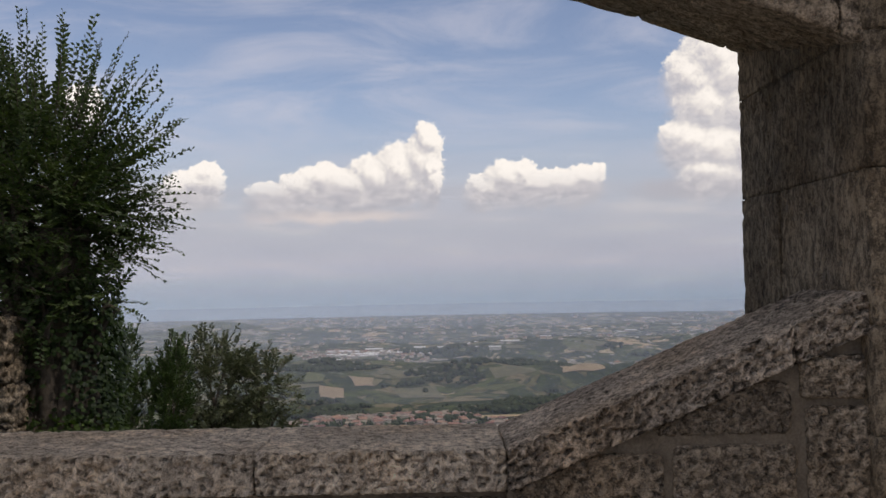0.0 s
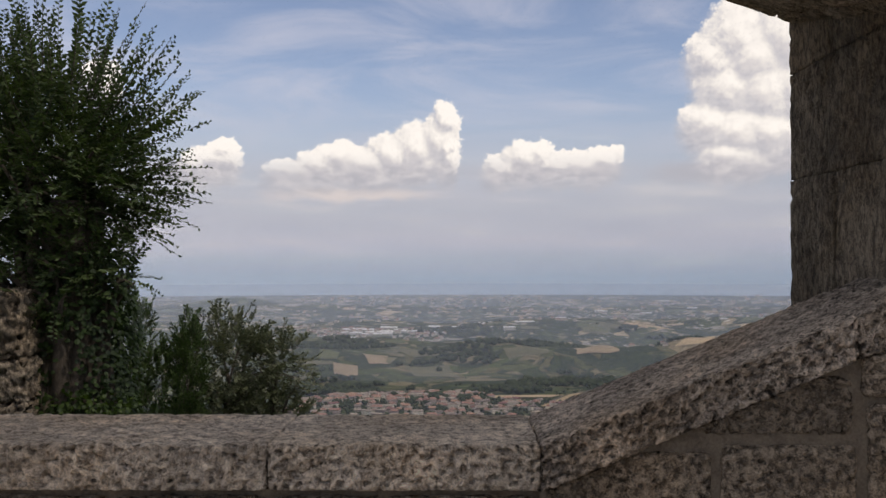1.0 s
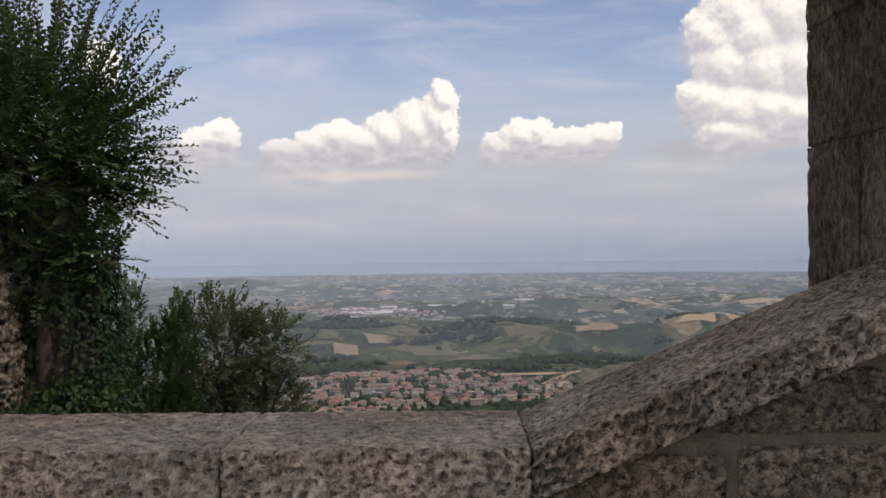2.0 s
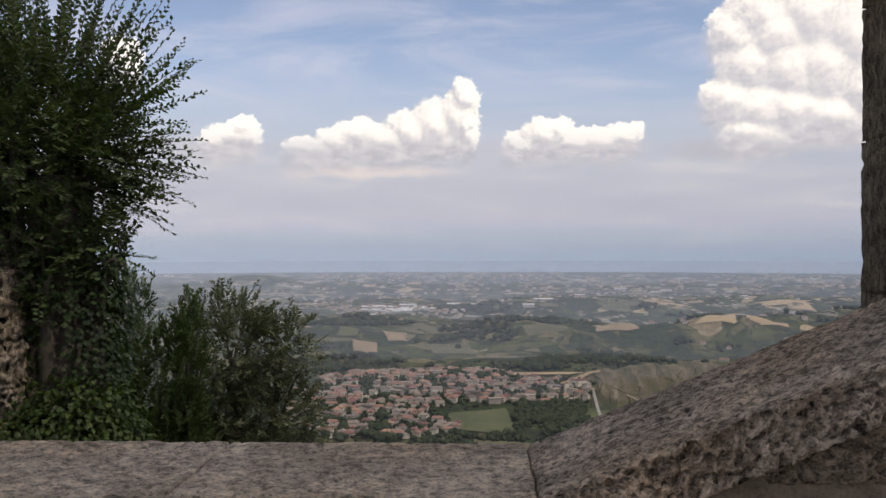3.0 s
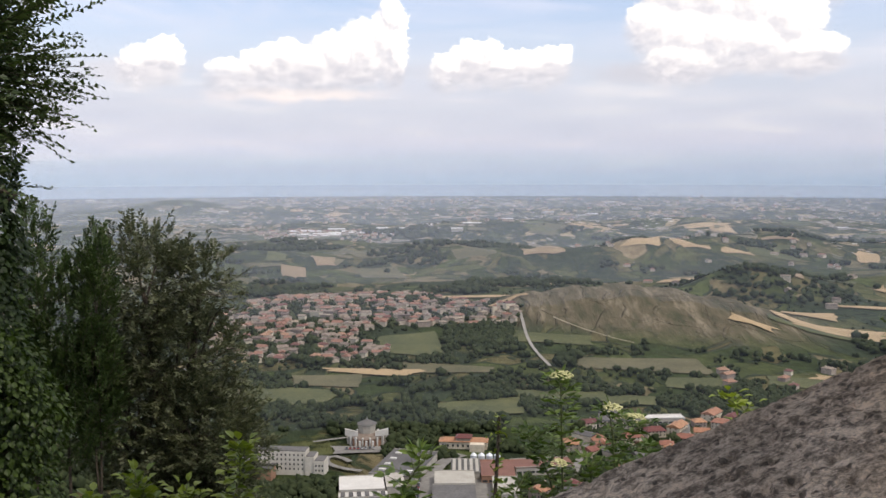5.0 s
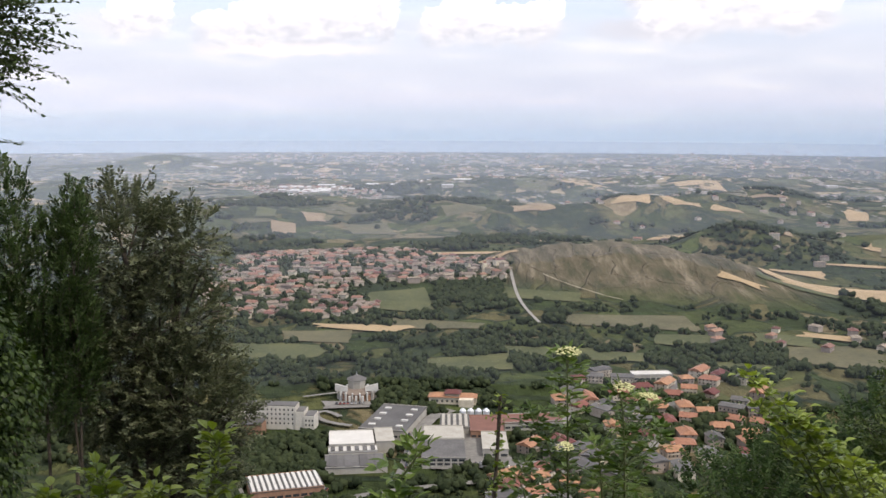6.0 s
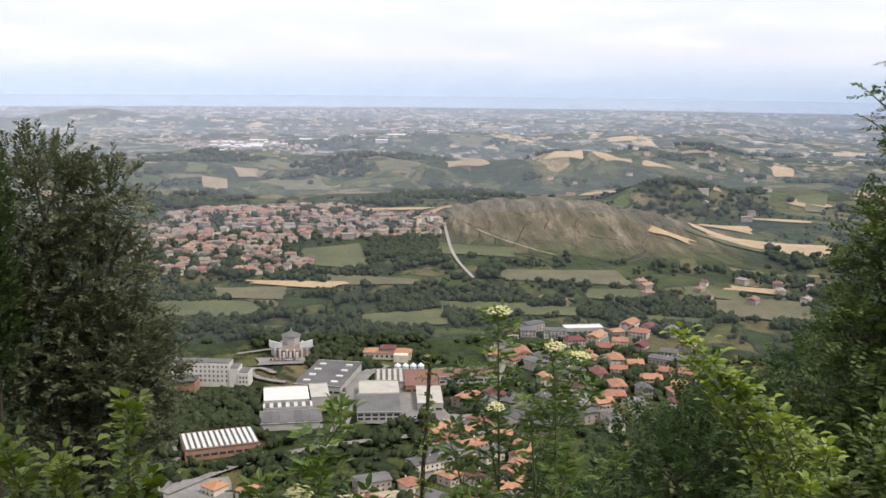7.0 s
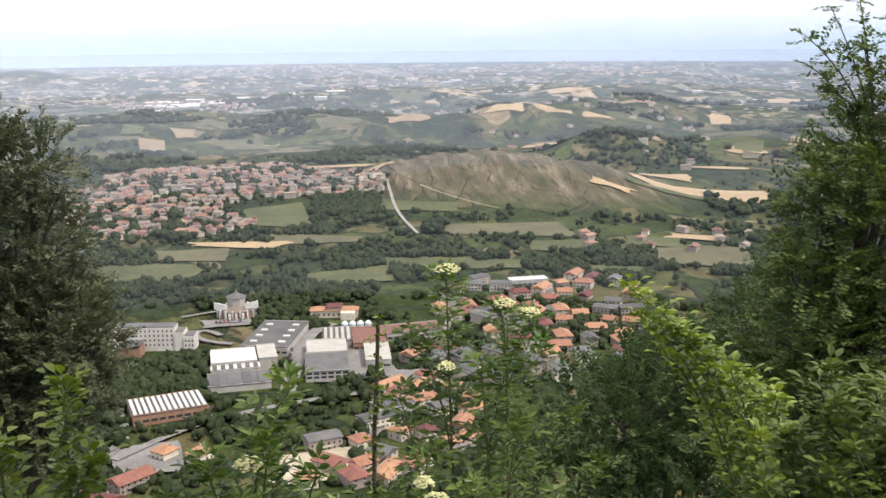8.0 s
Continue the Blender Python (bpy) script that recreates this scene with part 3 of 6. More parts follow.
pillar = thing("wall_pillar", "massive brown stone pillar of the arcade, worn joints", "pillar", kind="structure")
part("pillar_core", slab("pillar_core", (X_PILLAR + 0.010, Y_FRONT + 0.02, 0.0), (2.5, Y_OUT - 0.010, 3.49), MORTAR), pillar)
random.seed(8)
z = 0.0
while z < 2.75:
    hgt = random.uniform(0.30, 0.46)
    y = Y_FRONT - 0.03
    while y < Y_OUT - 0.02:
        w = random.uniform(0.55, 0.9)
        w = Y_OUT - y if Y_OUT - y - w < 0.2 else w
        stone_part("pillar_stone", (X_PILLAR + 0.1, y + w / 2, z + hgt / 2), (0.2 + random.uniform(-0.004, 0.006), w + 0.001, hgt + 0.001), 0.022, 0.006, 0.008, seed, STONE_TOOLED_SHADED, pillar)
        y += w
        seed += 1
    xx = X_PILLAR + 0.2
    while xx < 2.45:
        w = random.uniform(0.3, 0.5)
        stone_part("pillar_stone", (xx + w / 2, Y_FRONT + 0.03, z + hgt / 2), (w - 0.012, 0.12, hgt - 0.012), 0.04, 0.02, 0.009, seed, STONE, pillar)
        xx += w
        seed += 1
    z += hgt
left_pillar = copy_thing(pillar, Matrix.Translation((-6.15, 0, 0)))
left_pillar.name = "wall_pillar_far"


# arch over the opening, its underside rising outwards
def arch_z(x, y):
    return 2.857 - 0.082 * (x + 1.2) ** 2 - 0.23 * (Y_OUT - y) / 1.16


arch = thing("wall_arch", "shallow stone arch spanning the terrace opening", "arch", kind="structure")
x = 1.45
i = 0
while x > -4.0:
    w = random.uniform(0.3, 0.44)
    for y0, y1 in ((Y_FRONT - 0.02, 3.32), (3.32, Y_OUT)):
        stone_part("arch_stone", (x - w / 2, (y0 + y1) / 2, 0.17), (w - 0.002, y1 - y0 - 0.002, 0.34), 0.024, 0.016, 0.011, 300 + i, STONE_DARK, arch,
                   bend=lambda p: Vector((p.x, p.y, p.z + arch_z(p.x, p.y))))
        i += 1
    x -= w
v, f = block((6.6, Y_OUT - Y_FRONT - 0.06, 1.0), 0.25, 0.002, 0.0, 1,
             lambda p: Vector((p.x - 0.8, p.y + (Y_FRONT + Y_OUT) / 2, 3.49 if p.z > 0.4 else arch_z(max(-4.0, min(1.5, p.x - 0.8)), p.y + (Y_FRONT + Y_OUT) / 2) + 0.3)))
part("wall_core", mesh_from("wall_core", v, f, MORTAR), arch)
x = -3.6
while x < 2.4:
    w = random.uniform(0.3, 0.5)
    stone_part("wall_stone", (x + w / 2, Y_FRONT + 0.01, 0.47), (w - 0.012, 0.1, 0.22), 0.035, 0.02, 0.01, seed, STONE, arch,
               bend=lambda p: Vector((p.x, p.y, p.z + arch_z(min(p.x, 1.5), Y_FRONT))))
    x += w
    seed += 1

# ---- land ----
H_AT, H_Z = (0, 3, 6, 10, 20, 60, 200, 420, 2200, 2900, 3700, 4500, 4990), (-2.4, -2.6, -3.4, -5.2, -11, -48, -150, -238, -238, -221, -190, -152, -140)
RIDGE_A, RIDGE_B = np.array((205.0, 1500.0)), np.array((440.0, 1440.0))
# broad hills behind: centre, half widths along and across, turn in degrees, height
HILLS = ((600, 1730, 150, 80, 20, 40), (560, 2330, 330, 130, 8, 44), (880, 2480, 260, 150, -10, 36), (120, 2420, 260, 140, -12, 26), (-330, 2300, 260, 170, 6, 22),
         (1080, 1900, 220, 150, 15, 26), (330, 3000, 420, 130, 4, 22), (1150, 3150, 380, 150, -6, 24), (-700, 3000, 400, 160, 0, 14))


def ridge_at(x, y):
    """Height, 0 to 1, of the bare clay hill: a long flank towards the valley, a short one behind."""
    p = np.stack([x, y], -1) - RIDGE_A
    along = RIDGE_B - RIDGE_A
    s = np.clip((p @ along) / (along @ along), 0, 1)
    q = p - s[..., None] * along
    d = np.hypot(q[..., 0], q[..., 1] / np.where(q[..., 1] < 0, 1.25, 0.8))
    return np.exp(-(d / (88.0 + 40.0 * s)) ** 2) * (0.62 + 0.38 * np.sin(np.pi * np.clip(s * 0.75 + 0.1, 0, 1)))


def gullies_at(x, y):
    """Sharp spurs and gullies running down the flank, 0 to 1."""
    u = x + 0.35 * y + 9 * np.sin(y / 31.0) + 5 * np.sin(y / 13.0 + x / 29.0)
    return np.abs(np.sin(u / 23.0)) * 0.65 + np.abs(np.sin(u / 9.0 + 1.3)) * 0.35


def ground_z(x, y):
    x, y = np.asarray(x, float), np.asarray(y, float)
    d = np.hypot(x, y)
    z = np.interp(d, H_AT, H_Z)
    amp = np.interp(d, (0, 700, 1000, 1500, 2000, 2900, 4000, 4500), (0, 1.0, 4, 6, 11, 11, 6, 1))
    w = 90 * np.sin(y / 310 + 0.7) + 60 * np.sin(x / 190 + y / 400)
    rel = np.abs(np.sin((x + w) / 185.0 + 0.4)) + np.sin(x / 330.0 - y / 240.0 + 1.1) * 0.7 + np.sin((x * 0.6 + y) / 95.0 + np.sin(x / 130.0)) * 0.35 - 0.55
    rock = np.interp(d, (0, 8, 40, 300, 420), (0, 0.3, 3, 6, 0)) * np.sin(x / 3.1 + np.sin(y / 4.3))
    clay = ridge_at(x, y) * (45 + 9 * gullies_at(x, y))
    town = 17 * np.exp(-((x + 40) / 230.0) ** 2 - ((y - 1620) / 190.0) ** 2)
    knoll = 30 * np.exp(-((x + 850) / 170.0) ** 2 - ((y - 3880) / 110.0) ** 2)
    hills = 0
    for cx, cy, a, b_, turn, h in HILLS:
        ca, sa = math.cos(math.radians(turn)), math.sin(math.radians(turn))
        u, v = ((x - cx) * ca + (y - cy) * sa) / a, ((y - cy) * ca - (x - cx) * sa) / b_
        hills = hills + h * np.exp(-u * u - v * v) * (0.82 + 0.36 * gullies_at(x * 0.34, y * 0.34))
    return z + amp * rel + rock + clay + town + knoll + hills


def build_ground():
    turns = np.concatenate([np.arange(-42, 50, 0.16), np.arange(50, 318, 6.0)])
    rings = np.concatenate([np.linspace(0.5, 10, 10), np.geomspace(12, 420, 34), np.linspace(432, 2000, 120), np.linspace(2022, 4990, 110)])
    a, r = np.meshgrid(np.radians(turns), rings)
    xs, ys = r * np.sin(a), r * np.cos(a)
    zs = ground_z(xs, ys)
    nr, na = xs.shape
    verts = np.stack([xs, ys, zs], -1).reshape(-1, 3)
    j, i = np.meshgrid(np.arange(nr - 1), np.arange(na), indexing="ij")
    k = (i + 1) % na
    faces = np.stack([j * na + k, j * na + i, (j + 1) * na + i, (j + 1) * na + k], -1).reshape(-1, 4)
    me = mesh_from("ground", verts.tolist(), faces.tolist(), LAND, True)
    clay = np.clip((ridge_at(verts[:, 0], verts[:, 1]) - 0.09) / 0.24, 0, 1)
    me.attributes.new("clay", "FLOAT", "POINT").data.foreach_set("value", clay)
    d = np.hypot(verts[:, 0], verts[:, 1])
    me.attributes.new("settled", "FLOAT", "POINT").data.foreach_set("value", np.interp(d, (2300, 2800, 4500), (0, 1, 1)))
    tagged(new("ground", me), "rolling farmland patchwork of green and straw fields", "ground", kind="structure")


build_ground()


def ring_sheet(name, turns, stops, mat_):
    v, f = [], []
    for r, z in stops:
        for a in turns:
            v.append((r * math.sin(radians(a)), r * math.cos(radians(a)), z))
    n = len(turns)
    for j in range(len(stops) - 1):
        for i in range(n - 1):
            f.append((j * n + i + 1, j * n + i, (j + 1) * n + i, (j + 1) * n + i + 1))
    return new(name, mesh_from(name, v, f, mat_, True))


tagged(ring_sheet("water_sea", [0.5 * k for k in range(-160, 161)], [(4470, -151.6), (4640, -139), (4780, -127), (4930, -113)], SEA), "hazy blue sea along the coast", "sea", kind="structure")
# added upright sheets that pale the land step by step, imitating haze
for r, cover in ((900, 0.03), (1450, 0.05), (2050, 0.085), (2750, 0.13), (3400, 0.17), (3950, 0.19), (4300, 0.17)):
    tagged(ring_sheet("backdrop_haze", list(range(-60, 61, 3)), [(r, -300), (r, 0), (r, 300)], haze_sheet_material("haze", cover)), "added see-through pale blue sheet standing in for summer haze", "haze", kind="structure")


PLOTS = []          # (x, y, half width, half depth, turn): open fields that no tree stands on


def draped(name, cx, cy, w, d, turn, mat_, label, lift=1.2, category="field", uneven=0.05):
    """A field of irregular outline lying on the land."""
    if cy < 1750:
        PLOTS.append((cx, cy, w * 0.5, d * 0.5, radians(turn)))
    rnd = random.Random(int(cx * 7 + cy * 3))
    ph = [rnd.uniform(0, 6.28) for _ in range(4)]
    skew, slant = rnd.uniform(-0.35, 0.35), rnd.uniform(-0.35, 0.35)
    nu, nv = max(6, int(w / 12)), max(6, int(d / 14))
    ca, sa = math.cos(radians(turn)), math.sin(radians(turn))
    v, f = [], []
    for j in range(nv + 1):
        for i in range(nu + 1):
            a, b_ = 2 * i / nu - 1, 2 * j / nv - 1
            u = a * w / 2 * (1 + uneven * math.sin(b_ * 2.2 + ph[0]) + 0.4 * uneven * math.sin(b_ * 6 + ph[1])) + slant * b_ * min(w, d) * 0.5 + 0.5 * uneven * w * math.sin(b_ * 1.5 + ph[2])
            q = b_ * d / 2 * (1 + uneven * math.sin(a * 2.5 + ph[3])) * (1 + skew * a)
            x, y = cx + u * ca - q * sa, cy + u * sa + q * ca
            v.append((x, y, float(ground_z(x, y)) + lift))
    for j in range(nv):
        for i in range(nu):
            f.append((j * (nu + 1) + i, j * (nu + 1) + i + 1, (j + 1) * (nu + 1) + i + 1, (j + 1) * (nu + 1) + i))
    return tagged(new(name, mesh_from(name, v, f, mat_, True)), label, category, kind="stuff")


for cx, cy, w, d, turn in ((-44, 1142, 106, 25, -9), (610, 1359, 179, 70, -24), (685, 1333, 67, 45, -27), (475, 1069, 62, 26, -24), (545, 2306, 77, 70, -13), (925, 3043, 150, 50, 3), (659, 2278, 80, 42, -3), (754, 2254, 66, 30, -18),
                           (553, 3004, 120, 90, -24), (866, 1739, 63, 60, -53), (1426, 2641, 134, 140, -28), (1058, 2263, 45, 110, -25), (722, 1556, 91, 20, -20), (613, 1494, 72, 50, -22), (464, 1320, 63, 22, -41), (149, 1487, 59, 14, -1), (101, 1659, 121, 30, -3)):
    draped("wheat_field", cx, cy, w, d, turn, WHEAT, "ripe straw-coloured wheat field between green hedges", 2.0, uneven=0.13)
for cx, cy, w, d, turn in ((-124, 1015, 106, 80, 7), (73, 973, 85, 60, 9), (158, 1013, 95, 40, -9), (422, 1055, 64, 48, -22), (310, 1052, 64, 56, -16), (5, 1290, 79, 130, 0), (190, 1310, 111, 48, -26), (553, 1346, 114, 36, -22), (847, 2284, 109, 120, -20),
                           (261, 850, 55, 28, -17), (225, 988, 51, 36, -13), (336, 943, 62, 30, -20)):
    draped("pasture", cx, cy, w, d, turn, PASTURE, "bright green pasture with soft edges", 1.5)
for cx, cy, w, d, turn in ((-185, 2280, 46, 120, 5), (-235, 2126, 50, 110, 6), (312, 2301, 90, 60, 3), (884, 2385, 110, 20, -20), (1050, 2700, 80, 60, 0)):
    draped("ploughed_field", cx, cy, w, d, turn, PLOUGHED, "bare tan ploughed field on a slope", 3.0)
for cx, cy, w, d, turn in ((-56, 2191, 96, 130, 1), (-73, 2428, 129, 150, 11), (276, 1150, 142, 70, -13), (48, 1151, 110, 40, -16), (-88, 1096, 74, 55, 5), (158, 2314, 100, 80, 9), (445, 985, 100, 90, -11)):
    draped("meadow", cx, cy, w, d, turn, OLIVE_FIELD, "dry olive-green meadow below the hill", 1.3)


draped("wooded_knoll", -850, 3850, 330, 170, 12, WOODLAND, "dark wooded knoll rising from the plain", 2.0, "hill")
rnd = random.Random(77)
for k in range(300):
    a, r = radians(rnd.uniform(-26, 36)), 1750 + 2650 * rnd.uniform(0, 1) ** 0.8
    cx, cy = r * math.sin(a), r * math.cos(a)
    if float(ridge_at(cx, cy)) > 0.1 or (-330 < cx < 230 and cy < 2050) or (-160 < cx < 900 and 2050 < cy < 2480):
        continue
    pick = rnd.choice((0, 1, 1, 1, 2, 3, 3, 3))
    fname, fmat, flabel = (("wheat_field", WHEAT, "small straw-coloured field on the far plain"), ("pasture", PASTURE, "far green pasture among hedges"),
                           ("ploughed_field", PLOUGHED, "far tan ploughed plot"), ("meadow", OLIVE_FIELD, "far dry meadow on the plain"))[pick]
    draped(fname, cx, cy, rnd.uniform(22, 80), rnd.uniform(30, 80), math.degrees(-a) + rnd.uniform(-14, 14), fmat, flabel, 2.5)


def road(points, width, label="pale asphalt country road", name="road", cover=None):
    """A road along the points, lying on the land."""
    pts = []
    for (x0, y0), (x1, y1) in zip(points, points[1:]):
        n = max(2, int(math.hypot(x1 - x0, y1 - y0) / 12))
        pts += [(x0 + (x1 - x0) * k / n, y0 + (y1 - y0) * k / n) for k in range(n)]
    pts.append(points[-1])
    for _ in range(3):
        pts = [pts[0]] + [((a[0] + 2 * b_[0] + c[0]) / 4, (a[1] + 2 * b_[1] + c[1]) / 4) for a, b_, c in zip(pts, pts[1:], pts[2:])] + [pts[-1]]
    v, f = [], []
    for k, (x, y) in enumerate(pts):
        (xa, ya), (xb, yb) = pts[max(0, k - 1)], pts[min(len(pts) - 1, k + 1)]
        l = math.hypot(xb - xa, yb - ya) or 1
        nx, ny = -(yb - ya) / l, (xb - xa) / l
        for s in (-1, 1):
            px, py = x + nx * s * width / 2, y + ny * s * width / 2
            v.append((px, py, float(ground_z(px, py)) + 2.2))
    f = [(2 * k, 2 * k + 1, 2 * k + 3, 2 * k + 2) for k in range(len(pts) - 1)]
    return tagged(new(name, mesh_from(name, v, f, cover or ASPHALT, True)), label, "road", kind="structure")


road([(163, 1425), (163, 1390), (161, 1330), (160, 1265), (162, 1200), (166, 1145)], 4.0, cover=PALE_ROAD)
road([(-250, 1110), (-235, 1180), (-205, 1240), (-150, 1260)], 14)
road([(-215, 1095), (-190, 1130), (-180, 1180), (-190, 1230)], 9)
road([(4, 650), (10, 690), (14, 730), (28, 790), (45, 806)], 11, "grey factory yard lane with parked cars")
road([(50, 560), (80, 620), (110, 690), (130, 760), (150, 830), (170, 900)], 6)
road([(-95, 560), (-60, 600), (-10, 625), (60, 640), (120, 650)], 6)
road([(-110, 545), (-90, 590), (-105, 640)], 7)
road([(180, 690), (210, 760), (240, 840), (255, 900)], 7)
road([(-45, 790), (-58, 815), (-70, 800), (-60, 775), (-35, 765)], 5, "pale curved drive round the long building")
road([(-80, 850), (-30, 872), (0, 868)], 4)
for cx, cy, w, d, turn in ((-40, 826, 44, 20, 0), (46, 712, 60, 90, 0), (-78, 560, 40, 40, 0), (95, 660, 36, 40, 10), (-60, 628, 30, 20, 0)):
    draped("yard", cx, cy, w, d, turn, ASPHALT, "pale grey paved yard among buildings", 1.6, "yard", 0.05)
draped("quarry", 16, 530, 46, 40, 10, CLAY, "bare pale earth clearing with a cut bank", 1.5, "clearing")
road([(205, 1390), (235, 1340), (262, 1300), (290, 1262)], 1.3, "pale dirt track on the hillside", "road", CLAY)


# ---- buildings of the valley ----
def box_faces(o=0):
    return [[o + i for i in q] for q in ((0, 1, 3, 2), (4, 6, 7, 5), (0, 4, 5, 1), (2, 3, 7, 6), (0, 2, 6, 4), (1, 5, 7, 3))]


def boxes(*items):
    v, f = [], []
    for a, b_ in items:
        f += box_faces(len(v))
        v += [(x, y, z) for x in (a[0], b_[0]) for y in (a[1], b_[1]) for z in (a[2], b_[2])]
    return v, f


def roof_mesh(w, d, z, rise, over, hip, mat_, name="roof"):
    """A tiled roof with eaves and thickness, ridge along x; hip: how far the ridge stops short of the ends."""
    a, b_ = w / 2 + over, d / 2 + over
    v = [(-a, -b_, z), (a, -b_, z), (a, b_, z), (-a, b_, z), (-a + hip, 0, z + rise), (a - hip, 0, z + rise)]
    v += [(x, y, q - 0.35) for x, y, q in v[:4]]
    f = [(0, 1, 5, 4), (2, 3, 4, 5), (1, 2, 5), (3, 0, 4), (6, 7, 1, 0), (7, 8, 2, 1), (8, 9, 3, 2), (9, 6, 0, 3), (9, 8, 7, 6)]
    return mesh_from(name, v, f, mat_)


WINDOW = mesh_from("window", *boxes(((-0.55, -0.08, -0.75), (0.55, 0.06, 0.75))), DARK_GLASS)
SIDE_WINDOW = mesh_from("window", *boxes(((-0.08, -0.5, -0.7), (0.06, 0.5, 0.7))), DARK_GLASS)


def house(w, d, hgt, rise, hip, tiles, detail, label, group):
    h = thing("house", label, "house", group=group)
    part("wall", mesh_from("wall", *boxes(((-w / 2, -d / 2, -6), (w / 2, d / 2, hgt))), RENDERED), h)
    part("roof", roof_mesh(w, d, hgt, rise, 0.7, hip, tiles), h)
    c = part("chimney", mesh_from("chimney", *boxes(((w * 0.2, d * 0.1, hgt), (w * 0.2 + 0.8, d * 0.1 + 0.8, hgt + rise + 0.7))), RENDERED), h)
    if detail:
        n = max(2, int(w / 3.2))
        for floor_no in range(2):
            for k in range(n):
                ob = part("window", WINDOW, h)
                ob.location = (-w / 2 + (k + 0.5) * w / n, -d / 2, 1.7 + 2.9 * floor_no)
            for k in (-1, 1):
                ob = part("window", SIDE_WINDOW, h)
                ob.location = (-w / 2 - 0.02, k * d * 0.22, 1.7 + 2.9 * floor_no)
        if w > 11:
            part("balcony", mesh_from("balcony", *boxes(((-w * 0.3, -d / 2 - 1.2, 2.7), (w * 0.2, -d / 2, 3.0)), ((-w * 0.3, -d / 2 - 1.25, 3.0), (w * 0.2, -d / 2 - 1.1, 3.9))), RENDERED), h)
    return h


def inside(poly, x, y):
    odd = False
    for (x0, y0), (x1, y1) in zip(poly, poly[1:] + poly[:1]):
        if (y0 > y) != (y1 > y) and x < x0 + (y - y0) / (y1 - y0) * (x1 - x0):
            odd = not odd
    return odd


HILL_TOWN = [(-239, 1227), (-281, 1480), (-220, 1720), (-60, 1850), (73, 1649), (169, 1443), (162, 1383), (-1, 1416), (-61, 1366), (-13, 1259), (-30, 1231), (-88, 1195), (-183, 1190)]
LOW_TOWN = [(170, 930), (245, 915), (315, 925), (322, 830), (300, 700), (255, 665), (185, 690), (150, 760), (130, 830)]
VALLEY_ROW = [(80, 720), (140, 720), (150, 640), (110, 540), (60, 500), (10, 500), (15, 560), (60, 600)]
SITES = []          # (x, y, radius): ground taken by buildings


def settle(poly, count, gap, variants, seed_, turn0):
    rnd = random.Random(seed_)
    xs, ys = [p[0] for p in poly], [p[1] for p in poly]
    made = tries = 0
    while made < count and tries < 9000:
        tries += 1
        x, y = rnd.uniform(min(xs), max(xs)), rnd.uniform(min(ys), max(ys))
        if not inside(poly, x, y) or any((x - a) ** 2 + (y - b_) ** 2 < (gap + r * 0.5) ** 2 for a, b_, r in SITES):
            continue
        m = pose(x, y, float(ground_z(x, y)) + 0.5, 0, 0, turn0 + 25 * math.sin(x / 60.0) + rnd.uniform(-25, 25) + rnd.choice((0, 0, 90)))
        v = rnd.choice(variants)
        if v.get("used"):
            copy_thing(v["ob"], m)
        else:
            v["ob"].matrix_basis, v["used"] = m, True
        SITES.append((x, y, 8))
        made += 1


def far_roofs(name, areas, seed_):
    """Small houses too far off to tell apart, walls and tiled roofs in one mesh."""
    rnd = random.Random(seed_)
    v, f, slot = [], [], []
    for poly, count, gap in areas:
        xs, ys = [p[0] for p in poly], [p[1] for p in poly]
        made = tries = 0
        while made < count and tries < 6000:
            tries += 1
            x, y = rnd.uniform(min(xs), max(xs)), rnd.uniform(min(ys), max(ys))
            if not inside(poly, x, y) or any((x - a) ** 2 + (y - b_) ** 2 < gap * gap for a, b_, r in SITES):
                continue
            SITES.append((x, y, 6))
            made += 1
            w, d, h_, r = rnd.uniform(8, 18), rnd.uniform(8, 12), rnd.uniform(4, 7), rnd.uniform(2, 3)
            o, z, a = len(v), float(ground_z(x, y)), rnd.uniform(-0.5, 0.5) + rnd.choice((0, 1.57))
            ca, sa = math.cos(a), math.sin(a)
            pts = [(px, py, pz) for pz in (-5, h_) for px, py in ((-w / 2, -d / 2), (w / 2, -d / 2), (w / 2, d / 2), (-w / 2, d / 2))]
            pts += [(px, py, h_) for px, py in ((-w / 2 - 0.6, -d / 2 - 0.6), (w / 2 + 0.6, -d / 2 - 0.6), (w / 2 + 0.6, d / 2 + 0.6), (-w / 2 - 0.6, d / 2 + 0.6))] + [(-w / 2 + 1, 0, h_ + r), (w / 2 - 1, 0, h_ + r)]
            v += [(x + px * ca - py * sa, y + px * sa + py * ca, z + pz) for px, py, pz in pts]
            f += [tuple(o + q for q in face) for face in ((0, 1, 5, 4), (1, 2, 6, 5), (2, 3, 7, 6), (3, 0, 4, 7), (8, 9, 13, 12), (10, 11, 12, 13), (9, 10, 13), (11, 8, 12))]
            slot += [0] * 4 + [1 + len(v) // 14 % 2] * 4
    me = mesh_from(name, v, f, RENDERED)
    me.materials.append(FAR_TILES)
    me.materials.append(DULL_TILES)
    me.polygons.foreach_set("material_index", slot)
    return tagged(new(name, me), "distant small houses with tiled roofs", "houses", kind="stuff")


def kinds(specs, tiles, detail, group):
    return [{"ob": house(w, d, h_, r, hip, tiles, detail, label, group)} for w, d, h_, r, hip, label in specs]


